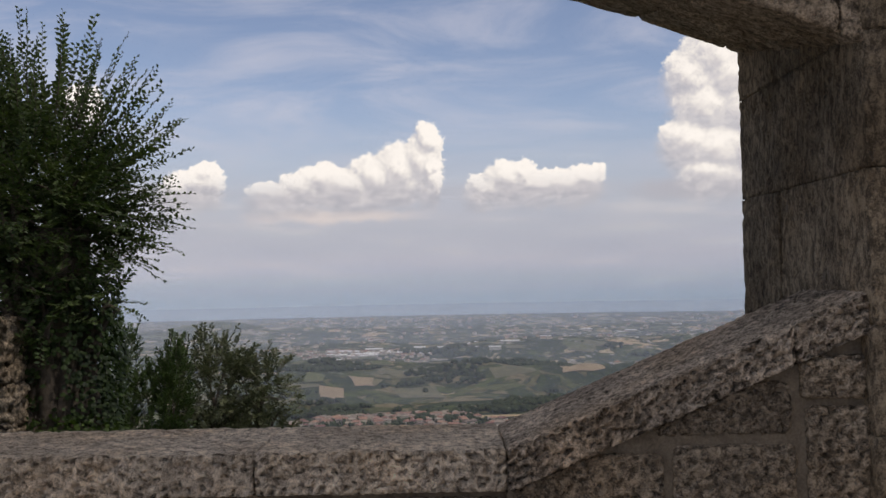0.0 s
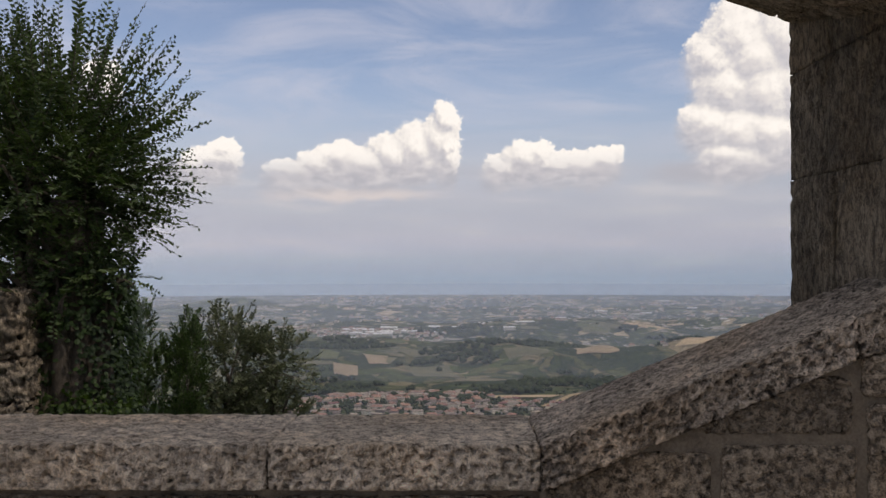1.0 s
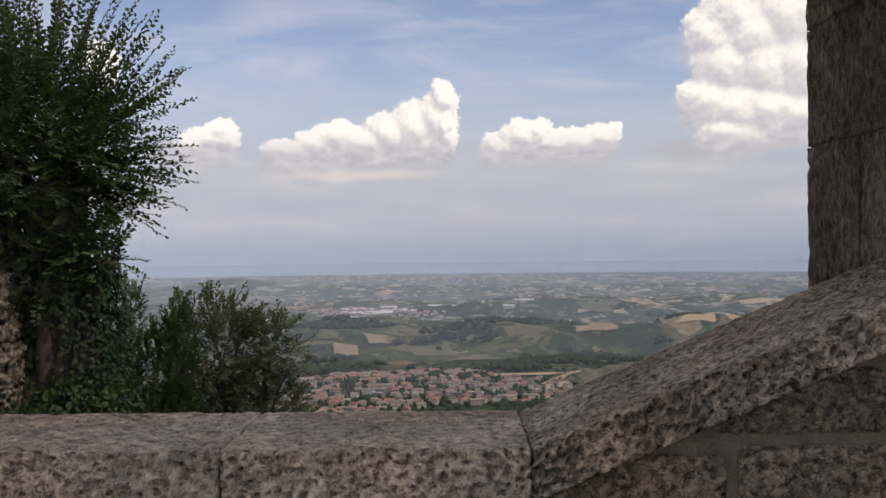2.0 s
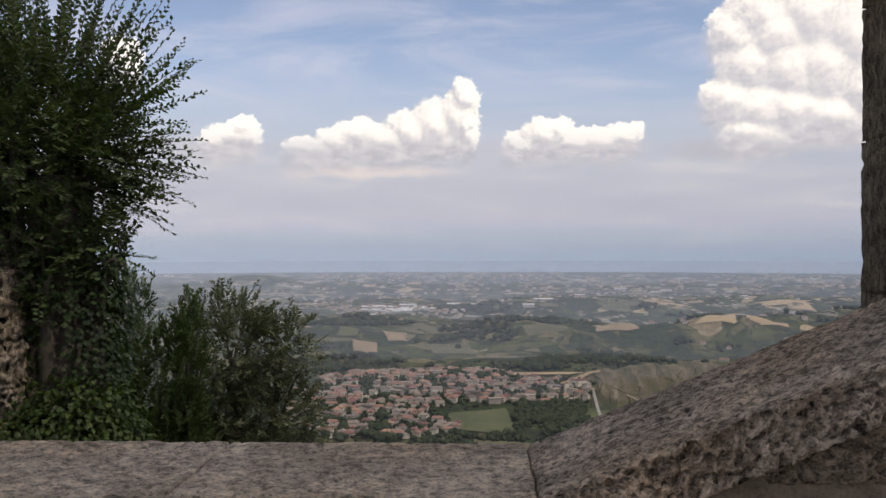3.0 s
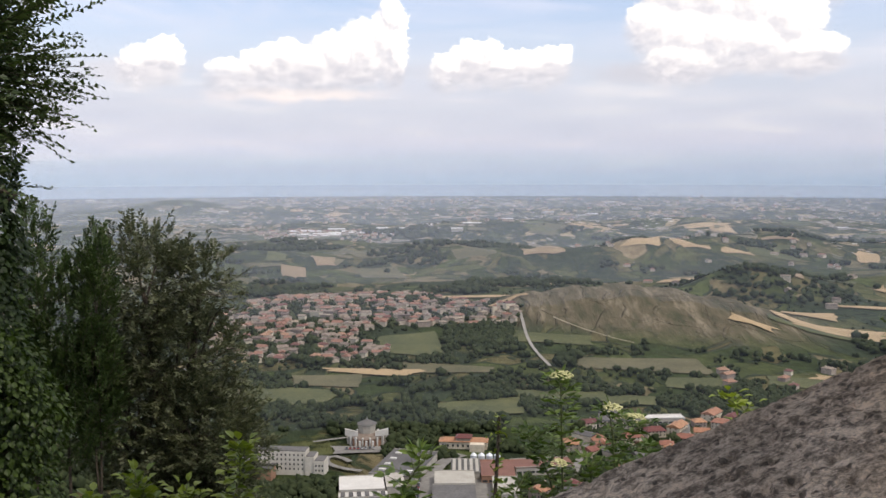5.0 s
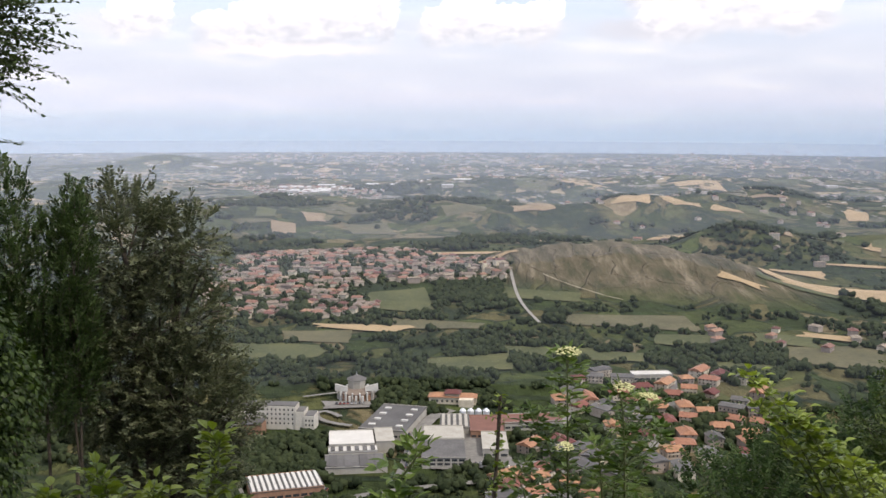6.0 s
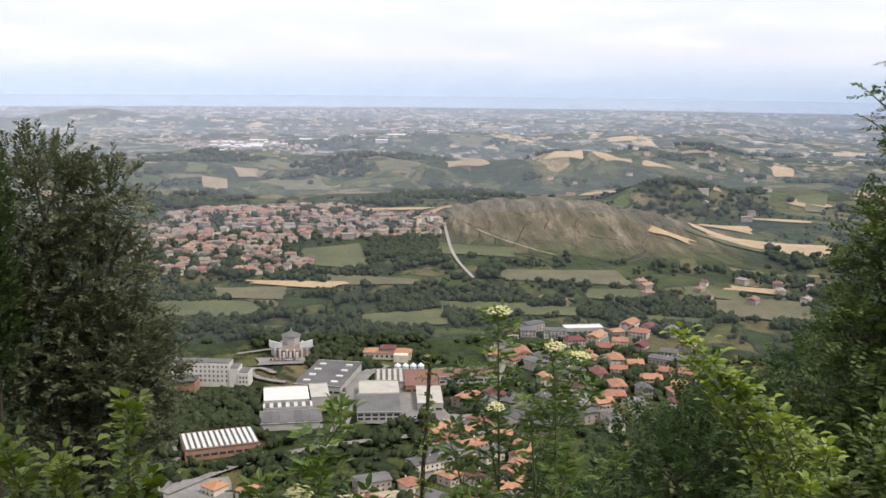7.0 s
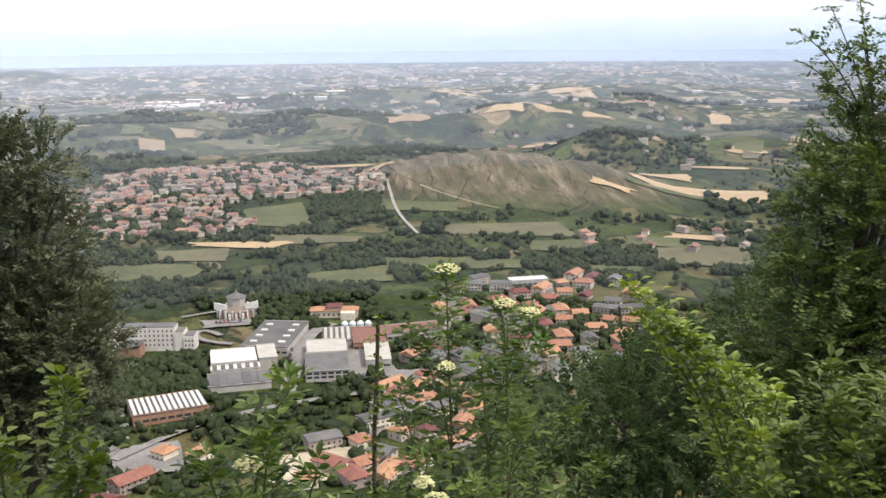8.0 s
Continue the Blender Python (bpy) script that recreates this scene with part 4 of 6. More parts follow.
PLAIN = "pale plastered house with a weathered terracotta roof"
FAR_KINDS = kinds(((9.5, 8.5, 4.4, 2.2, 0, PLAIN), (11, 9, 5.0, 2.4, 3.5, "cream hip-roofed house in the hill town"), (8, 7.5, 4.4, 2.0, 3.6, "small plastered house with a tiled hip roof"),
                   (15, 9, 6.2, 2.3, 0, "long pale apartment house with red tiles"), (11, 10, 6.6, 2.4, 4, "tall ochre house with brown roof tiles")), FAR_TILES, False, "houses of the hill town")
FAR_KINDS += kinds(((10, 9, 5.2, 2.0, 0, "plastered house with a lichen-grey tiled roof"), (13, 9, 6.0, 1.8, 3.5, "pale house with a faded brownish hip roof"), (17, 10, 7.2, 1.0, 0, "flat-looking pale block among the hill houses")), DULL_TILES, False, "houses of the hill town")
NEAR_KINDS = kinds(((13, 11, 5.2, 2.8, 0, "white plastered house with bright terracotta roof"), (17, 12, 5.6, 3, 4, "wide villa with orange hip roof"),
                    (11, 11, 5.2, 2.6, 4.5, "small cream villa with orange pyramid roof"), (22, 12, 5.8, 2.8, 0, "row of terraced houses under red tiles")), TERRACOTTA, True, "red-roofed houses in the valley")
MIXED_KINDS = kinds(((20, 12, 7.5, 1.2, 0, "low grey-roofed block with pale walls"), (14, 11, 6.2, 2.4, 0, "plain farmhouse with greyish roof")), GREY_ROOF, True, "grey-roofed blocks in the valley")


def hall(name, at, w, d, hgt, turn, roof, wall, label, teeth=0, bands=0, tooth_mat=None, category="factory", light=0):
    """A factory hall: walls, flat sheet roof with a raised rim, window bands, roof strips and rooflights."""
    h = thing(name, label, category)
    h.matrix_basis = pose(at[0], at[1], float(ground_z(*at)) + 0.3, 0, 0, turn)
    part("wall", mesh_from("wall", *boxes(((-w / 2, -d / 2, -8), (w / 2, d / 2, hgt))), wall), h)
    part("roof", mesh_from("roof", *boxes(((-w / 2 - 0.3, -d / 2 - 0.3, hgt + 0.004), (w / 2 + 0.3, d / 2 + 0.3, hgt + 0.5))), roof), h)
    part("parapet_rim", mesh_from("parapet_rim", *boxes(((-w / 2 - 0.4, -d / 2 - 0.4, hgt + 0.504), (w / 2 + 0.4, -d / 2, hgt + 1.0))), wall), h)
    part("parapet_rim", mesh_from("parapet_rim", *boxes(((-w / 2 - 0.4, d / 2, hgt + 0.504), (w / 2 + 0.4, d / 2 + 0.4, hgt + 1.0))), wall), h)
    for k in range(teeth):
        x = -w / 2 + (k + 0.5) * w / teeth
        part("roof_strip", mesh_from("roof_strip", *boxes(((x - w / teeth * 0.27, -d / 2 + 1, hgt + 0.5), (x + w / teeth * 0.27, d / 2 - 1, hgt + 1.2))), tooth_mat), h)
    for k in range(light):
        x, y = -w / 2 + w * (0.2 + 0.6 * (k % 2)), -d / 2 + (k // 2 + 0.7) * d / (light / 2 + 0.5)
        part("rooflight", mesh_from("rooflight", *boxes(((x - 2.5, y - 1.6, hgt + 0.5), (x + 2.5, y + 1.6, hgt + 1.5))), WHITE_ROOF), h)
    for k in range(bands):
        z = hgt * (0.3 + 0.4 * k)
        n = max(3, int(w / 5))
        for q in range(n):
            x = -w / 2 + (q + 0.5) * w / n
            part("window", mesh_from("window", *boxes(((x - w / n * 0.38, -d / 2 - 0.12, z), (x + w / n * 0.38, -d / 2 + 0.1, z + 1.6))), DARK_GLASS), h)
    SITES.append((at[0], at[1], max(w, d) * 0.62))
    return h


hall("factory_hall", (-28, 676), 42, 26, 4, 4, GREY_ROOF, PALE_WALL, "low dark grey sheet-roofed factory hall", 4, 0, GREY_ROOF)
hall("factory_hall", (-33, 720), 32, 32, 6.5, 4, WHITE_ROOF, PALE_WALL, "factory hall with a bright white sheet roof", 0, 0)
hall("factory_hall", (-31, 697), 34, 11, 5.5, 4, WHITE_ROOF, PALE_WALL, "narrow white-roofed lean-to of the works", 6, 0, GREY_ROOF)
hall("factory_hall", (-9, 722), 13, 32, 7.5, 4, PALE_WALL, PALE_WALL, "narrow pale annex beside the white factory hall", 0, 0)
hall("factory_hall", (-2, 767), 36, 66, 7, -16, GREY_ROOF, PALE_WALL, "long grey-roofed works with white rooflights", 0, 1, None, "factory", 8)
hall("factory_hall", (33, 690), 30, 40, 7, -2, GREY_ROOF, PALE_WALL, "grey factory block with two window bands", 0, 2)
hall("factory_hall", (35, 726), 29, 30, 7.5, -2, PALE_WALL, PALE_WALL, "pale flat-roofed workshop behind the grey block", 0, 0)
hall("factory_hall", (45, 759), 22, 34, 6, -3, GREY_ROOF, PALE_WALL, "ribbed roof shed beside the works", 5, 0, PALE_WALL)
hall("factory_hall", (69, 752), 25, 40, 6, -3, BROWN_ROOF, BRICK_WALL, "rust-brown roofed industrial shed", 0, 1)
hall("factory_hall", (71, 708), 18, 40, 6.5, -3, PALE_WALL, PALE_WALL, "pale concrete workshop with flat roof", 0, 1)
hall("factory_hall", (105, 766), 46, 22, 6, 6, BROWN_ROOF, PALE_WALL, "long brown-roofed store by the silos", 0, 1)
hall("warehouse", (-72, 632), 46, 30, 6.5, 14, GREY_ROOF, BRICK_WALL, "brick warehouse with a white striped sheet roof", 13, 1, WHITE_ROOF, "warehouse")
hall("office_block", (70, 600), 26, 16, 7, 18, GREY_ROOF, PALE_WALL, "dark-roofed workshop among houses", 0, 1, None, "workshop")
hall("white_hall", (236, 905), 36, 14, 6, 2, WHITE_ROOF, PALE_WALL, "low hall with shining white roof", 0, 1, None, "hall")

villa = thing("large_villa", "wide orange-roofed building with raised centre and pale walls", "building")
villa.matrix_basis = pose(48, 835, float(ground_z(48, 835)) + 0.3, 0, 0, -8)
part("wall", mesh_from("wall", *boxes(((-20, -6, -6), (20, 6, 6)), ((6, -14, -6), (18, -6, 6))), RENDERED), villa)
part("roof", roof_mesh(40, 12, 6, 2.6, 0.8, 5, TERRACOTTA), villa)
part("roof", roof_mesh(13, 12, 9.2, 2.2, 0.6, 4, TERRACOTTA), villa)
part("tower", mesh_from("tower", *boxes(((-6, -5, 5), (6, 5, 9.2))), RENDERED), villa)
for k in range(9):
    ob = part("window", WINDOW, villa)
    ob.location, ob.scale = (-17 + k * 4.2, -6.02, 2.6), (1.5, 1, 1.3)
SITES.append((48, 832, 24))

# long pale school-like block with rows of windows, stepped at one end, with a brick annex
school = thing("institute_block", "long pale concrete institute with rows of small windows", "building")
school.matrix_basis = pose(-99, 772, float(ground_z(-99, 772)) + 2.5, 0, 0, -8)
part("wall", mesh_from("wall", *boxes(((-38, -7, -8), (-22, 8, 17)), ((-22, -5, -8), (22, 8, 16)), ((22, -6, -8), (29, 8, 12.5)), ((29, -7, -8), (37, 8, 9.5))), WHITE_WALL), school)
part("roof", mesh_from("roof", *boxes(((-37.5, -6.5, 17.004), (-22.4, 7.5, 17.7)), ((-21.6, -4.5, 16.004), (21.6, 7.5, 16.7)), ((22.4, -5.5, 12.504), (28.6, 7.5, 13)), ((29.4, -6.5, 9.504), (36.6, 7.5, 10))), GREY_ROOF), school)
for floor_no in range(4):
    for k in range(13):
        ob = part("window", WINDOW, school)
        ob.location = (-20 + k * 3.3, -5.03, 2.6 + floor_no * 3.6)
    for k in range(4):
        ob = part("window", WINDOW, school)
        ob.location = (-36 + k * 3.6, -7.03, 2.6 + floor_no * 3.6)
for floor_no in range(2):
    for k in range(3):
        ob = part("window", WINDOW, school)
        ob.location = (30.6 + k * 2.5, -7.03, 2.4 + floor_no * 3.6)
annex = part("annex", mesh_from("annex", *boxes(((-17, -24, -8), (0, -10, 6))), BRICK_WALL), school, "brick annex with a grey mono-pitch roof")
part("roof", mesh_from("roof", [(-18, -25, 6.2), (0.6, -25, 8.4), (0.6, -9.5, 8.4), (-18, -9.5, 6.2), (-18, -25, 5.8), (0.6, -25, 8.0), (0.6, -9.5, 8.0), (-18, -9.5, 5.8)],
                       [(0, 1, 2, 3), (7, 6, 5, 4), (0, 4, 5, 1), (1, 5, 6, 2), (2, 6, 7, 3), (3, 7, 4, 0)], GREY_ROOF), annex)
SITES += [(-125, 774, 22), (-100, 770, 26), (-75, 768, 22), (-108, 752, 18), (-80, 748, 12)]


def drum(r0, r1, z0, z1, n, a0=0.0):
    v = [(r * math.cos(a0 + 6.2832 * k / n), r * math.sin(a0 + 6.2832 * k / n), z) for r, z in ((r0, z0), (r1, z1)) for k in range(n)]
    f = [(k, (k + 1) % n, n + (k + 1) % n, n + k) for k in range(n)] + [tuple(range(n, 2 * n))]
    return v, f


# modern sanctuary: fan of white ribs, low round aisles, raised eight-sided lantern
church = thing("sanctuary_church", "modern church of white concrete ribs and brown tiers", "church")
church.matrix_basis = pose(-34, 852, float(ground_z(-34, 852)) + 0.3, 0, 0, 0) @ Matrix.Diagonal((0.92, 0.92, 0.92, 1))
part("nave", mesh_from("nave", *drum(17, 16, -6, 7, 16), BRICK_WALL), church)
part("lower_roof", mesh_from("lower_roof", *drum(17.5, 9, 7.004, 10, 16), DULL_TILES), church, "low brown tiered roof")
part("lantern", mesh_from("lantern", *drum(8, 9, 9, 18, 8, 0.39), PALE_WALL), church)
part("lantern_roof", mesh_from("lantern_roof", *drum(9.8, 1.0, 18.004, 22, 8, 0.39), GREY_ROOF), church)
part("finial", mesh_from("finial", *drum(0.3, 0.15, 22, 25, 5), STEEL), church)
for k in range(16):
    a = 6.2832 * (k + 0.5) / 16
    v, f = boxes(((-0.6, -18.6, -6), (0.6, -16.2, 8.6)))
    rib = part("rib", mesh_from("rib", v, f, WHITE_ROOF), church)
    rib.rotation_euler = (0, 0, a)
for s in (-1, 1):
    v = [(s * 8, -11, 8.5), (s * 20, -9, 9), (s * 20, -7, 9), (s * 8, -9, 8.5), (s * 8, -11, 13), (s * 20, -9, 15.5), (s * 20, -7, 15.5), (s * 8, -9, 13)]
    part("wing", mesh_from("wing", v, [(0, 1, 5, 4), (1, 2, 6, 5), (2, 3, 7, 6), (3, 0, 4, 7), (4, 5, 6, 7), (3, 2, 1, 0)], WHITE_ROOF), church, "upswept white concrete wing")
for k in range(-1, 2):
    ob = part("entrance_pier", mesh_from("entrance_pier", *boxes(((k * 6 - 1, -21, -5), (k * 6 + 1, -18, 6.5))), WHITE_ROOF), church)
SITES.append((-34, 852, 24))

for k in range(4):
    silo = thing("silo", "short steel silo with a domed lid", "silo", (53 + k * 6.2, 783 - k * 0.4, float(ground_z(60, 783))), group="silos behind the works")
    part("barrel", mesh_from("barrel", *drum(2.7, 2.7, 0, 8, 14), STEEL), silo)
    part("lid", mesh_from("lid", *drum(2.8, 0.6, 8.004, 10, 14), STEEL), silo)
SITES.append((62, 783, 16))

settle(LOW_TOWN, 48, 15, NEAR_KINDS + NEAR_KINDS[:2] + MIXED_KINDS, 3, 8)
settle(VALLEY_ROW, 30, 12, NEAR_KINDS + MIXED_KINDS, 4, 20)
settle([(150, 700), (250, 690), (250, 640), (190, 640)], 7, 15, MIXED_KINDS, 12, 10)
settle([(-120, 600), (-40, 560), (-40, 500), (-110, 500)], 4, 16, NEAR_KINDS, 6, 0)
settle(HILL_TOWN, 200, 11, FAR_KINDS + FAR_KINDS[5:7], 5, 12)
settle([(330, 1180), (560, 1180), (560, 1000), (330, 1000)], 12, 22, FAR_KINDS, 7, 30)
settle([(-330, 2750), (-110, 2750), (-60, 3050), (-420, 3050)], 8, 40, FAR_KINDS, 9, 0)
settle([(500, 1500), (760, 1500), (760, 1950), (500, 1950)], 10, 40, FAR_KINDS, 10, 0)
far_roofs("far_houses", [(HILL_TOWN, 190, 7), ([(-380, 2750), (-60, 2750), (0, 3050), (-460, 3050)], 70, 16), ([(400, 1850), (900, 1850), (1000, 2600), (400, 2600)], 40, 30), ([(-500, 3200), (1800, 3200), (1800, 4300), (-700, 4300)], 260, 20)], 21)


def far_hall(x, y, w, d, label="long white industrial shed on the plain"):
    h = thing("industrial_shed", label, "shed", (x, y, float(ground_z(x, y))), group="white sheds on the plain")
    part("wall", mesh_from("wall", *boxes(((-w / 2, -d / 2, -8), (w / 2, d / 2, 4.5))), PALE_WALL), h)
    part("roof", roof_mesh(w, d, 4.5, 1.2, 0.5, 0, WHITE_ROOF), h)


rnd = random.Random(41)
for k in range(14):
    far_hall(-230 + rnd.gauss(0, 55), 2890 + rnd.gauss(0, 70), rnd.uniform(25, 60), rnd.uniform(30, 60))
for k in range(10):
    far_hall(-30 + rnd.gauss(0, 120), 3020 + rnd.gauss(0, 60), rnd.uniform(25, 60), rnd.uniform(30, 60))
for k in range(20):
    a, r = radians(rnd.uniform(-24, 34)), rnd.uniform(3200, 4400)
    far_hall(r * math.sin(a), r * math.cos(a), rnd.uniform(15, 45), rnd.uniform(15, 40))

CAR_PAINTS = [surface("car_paint", a, b_, 0.6, 0.35, 0.0) for a, b_ in (((0.55, 0.55, 0.55), (0.62, 0.62, 0.62)), ((0.04, 0.045, 0.06), (0.06, 0.065, 0.08)), ((0.30, 0.03, 0.03), (0.36, 0.05, 0.04)))]
CARS = []
for paint, cname in zip(CAR_PAINTS, ("silver grey", "dark blue", "dark red")):
    c = thing("car", "small " + cname + " car parked in the works lane", "car", group="parked cars")
    v, f = boxes(((-2.1, -0.85, 0.35), (2.1, 0.85, 0.95)))
    part("body", mesh_from("body", v, f, paint), c)
    v = [(-1.5, -0.8, 0.954), (1.1, -0.8, 0.954), (1.1, 0.8, 0.954), (-1.5, 0.8, 0.954), (-1.1, -0.65, 1.5), (0.5, -0.65, 1.5), (0.5, 0.65, 1.5), (-1.1, 0.65, 1.5)]
    part("cabin", mesh_from("cabin", v, [(0, 1, 5, 4), (1, 2, 6, 5), (2, 3, 7, 6), (3, 0, 4, 7), (4, 5, 6, 7)], DARK_GLASS), c)
    for wx in (-1.3, 1.3):
        for wy in (-0.85, 0.85):
            w = part("wheel", mesh_from("wheel", *boxes(((-0.33, -0.1, 0.0), (0.33, 0.1, 0.66))), GREY_ROOF), c)
            w.location = (wx, wy, 0)
    CARS.append(c)
rnd = random.Random(52)
spots = [(6 + 0.22 * k, 655 + 6 * k, 92) for k in range(16)] + [(48 + 3.2 * k, 672, 90) for k in range(8)] + [(-62 + 3.4 * k, 628, 80) for k in range(6)] + [(-50 + 3.2 * k, 826, 90) for k in range(8)]
for k, (x, y, turn) in enumerate(spots):
    m = pose(x, y, float(ground_z(x, y)) + 2.3, 0, 0, turn + rnd.uniform(-5, 5))
    if k < 3:
        CARS[k].matrix_basis = m
    else:
        copy_thing(rnd.choice(CARS), m)

# church square tower in the hill town
bell = thing("bell_tower", "ochre brick bell tower above the roofs", "tower", (128, 1440, float(ground_z(128, 1440))))
part("shaft", mesh_from("shaft", *boxes(((-3, -3, -4), (3, 3, 14))), RENDERED), bell)
part("spire", mesh_from("spire", *drum(4.2, 0.3, 14.004, 17, 4, 0.785), FAR_TILES), bell)


# ---- woods, hedges and garden trees of the valley ----
def clump_shapes(n):
    out = []
    bm = bmesh.new()
    bmesh.ops.create_icosphere(bm, subdivisions=2, radius=1)
    base = np.array([v.co[:] for v in bm.verts])
    tris = np.array([[v.index for v in f.verts] for f in bm.faces])
    bm.free()
    for k in range(n):
        a = np.array([noise.noise(Vector(p) * 1.7 + Vector((k * 5.1, 0, 0))) * 0.75 + noise.noise(Vector(p) * 4 + Vector((0, k * 3.3, 0))) * 0.55 for p in base])
        out.append(base * (1 + a)[:, None] * np.array((1, 1, 0.95)))
    return out, tris


def wave(x, y, s):
    return (np.sin(x / (31 * s) + 1.7 * np.sin(y / (47 * s))) + np.sin(y / (39 * s) + 1.3 * np.sin(x / (53 * s) + 2)) + 0.7 * np.sin((x + y) / (17 * s)) + 0.5 * np.sin((x - 1.4 * y) / (11 * s)))


def woods(name, label, spots, big, tall=1.15):
    """Tree crowns as rough clumps, two or three to a tree, all in one sheet of woodland."""
    shapes, tris = CLUMPS
    rs = np.random.RandomState(len(spots))
    vs, fs, o = [], [], 0
    for x, y in spots:
        r0 = rs.uniform(*big)
        z0 = float(ground_z(x, y))
        for q in range(rs.randint(2, 4)):
            r = r0 * rs.uniform(0.5, 0.85)
            c = np.array((x + rs.normal(0, r0 * 0.4), y + rs.normal(0, r0 * 0.4), z0 + r0 * rs.uniform(0.45, 1.15) * tall))
            a = rs.uniform(0, 6.28)
            s = shapes[rs.randint(len(shapes))]
            ca, sa = math.cos(a), math.sin(a)
            p = np.stack([s[:, 0] * ca - s[:, 1] * sa, s[:, 0] * sa + s[:, 1] * ca, s[:, 2] * tall], -1) * r + c
            vs.append(p); fs.append(tris + o)
            o += len(p)
    return tagged(new(name, mesh_from(name, np.concatenate(vs).tolist(), np.concatenate(fs).tolist(), WOODLAND, True)), label, "woodland", kind="stuff")


CLUMPS = clump_shapes(10)
CLEAR = [(46, 712, 40), (16, 530, 24), (-60, 632, 14), (155, 1430, 14), (163, 1400, 14), (161, 1370, 16), (161, 1340, 18), (160, 1305, 18), (160, 1270, 18), (161, 1235, 18), (162, 1200, 18), (165, 1165, 18), (-70, 560, 26), (510, 1200, 40), (330, 1180, 40)]


def scatter(count, r0, r1, a0, a1, keep, seed_, margin=4.0):
    rs = np.random.RandomState(seed_)
    out = []
    sites = np.array(SITES)
    clear = np.array(CLEAR)
    while len(out) < count:
        n = 4000
        a, r = np.radians(rs.uniform(a0, a1, n)), np.sqrt(rs.uniform(r0 * r0, r1 * r1, n))
        x, y = r * np.sin(a), r * np.cos(a)
        ok = keep(x, y, rs.uniform(0, 1, n))
        for cx, cy, a_, b_, turn in PLOTS:
            u, v = (x - cx) * math.cos(turn) + (y - cy) * math.sin(turn), (y - cy) * math.cos(turn) - (x - cx) * math.sin(turn)
            ok &= (np.abs(u) > a_ - 1) | (np.abs(v) > b_ - 1)
        for px, py in zip(x[ok], y[ok]):
            if np.any((sites[:, 0] - px) ** 2 + (sites[:, 1] - py) ** 2 < (sites[:, 2] * 0.9 + margin) ** 2):
                continue
            if np.any((clear[:, 0] - px) ** 2 + (clear[:, 1] - py) ** 2 < clear[:, 2] ** 2):
                continue
            out.append((px, py))
            if len(out) >= count:
                break
    return out


def dense_wood(x, y, u):
    grove = (x > -150) & (x < -50) & (y > 665) & (y < 742)
    dark = (x > 55) & (x < 142) & (y > 1275) & (y < 1400)
    return grove | dark


woods("woodland_grove", "dense dark green wood below the buildings", scatter(750, 600, 1420, -20, 12, dense_wood, 1, 2.0), (3.0, 5.0))
woods("woodland_valley", "dark broadleaf woods and hedges along the valley",
      scatter(6600, 450, 1270, -24, 36, lambda x, y, u: ((wave(x, y, 1.25) > 0.05 + u * 0.9) | (np.abs(wave(x, y, 1.9)) < 0.10)) & ~((x > -45) & (y < 720) & (u > 0.35)) & ~((y > 1060) & (u > 0.3)), 2, 2.0), (1.8, 4.8))
woods("woodland_gardens", "garden trees between the houses", scatter(1500, 480, 1950, -22, 34, lambda x, y, u: (wave(x, y, 0.9) > -0.3) & (ridge_at(x, y) < 0.08), 3, -1.5), (1.8, 3.6))
woods("woodland_town", "garden trees between the roofs of the hill town", scatter(2100, 1180, 1950, -12, 9, lambda x, y, u: np.array([inside(HILL_TOWN, a, b_) for a, b_ in zip(x, y)]), 13, -3.0), (1.8, 3.4))
woods("woodland_yards", "scattered trees around the works and lanes", scatter(320, 480, 700, -12, 14, lambda x, y, u: wave(x, y, 0.6) > -0.2, 15, 0.0), (1.8, 3.6))
woods("woodland_hills", "dark woods in the folds of the hills", scatter(4200, 1150, 3000, -26, 36, lambda x, y, u: ((wave(x, y, 2.4) > 0.75 + u * 0.8) | ((np.hypot((x - 640) / 130, (y - 1660) / 70) < 1) & (u < 0.5))) & (ridge_at(x, y) < 0.1), 4), (4.5, 8.5), 0.9)
woods("woodland_slope", "trees on the steep slope under the terrace", scatter(260, 90, 430, -30, 40, lambda x, y, u: u < 1, 6), (2.5, 4.0))


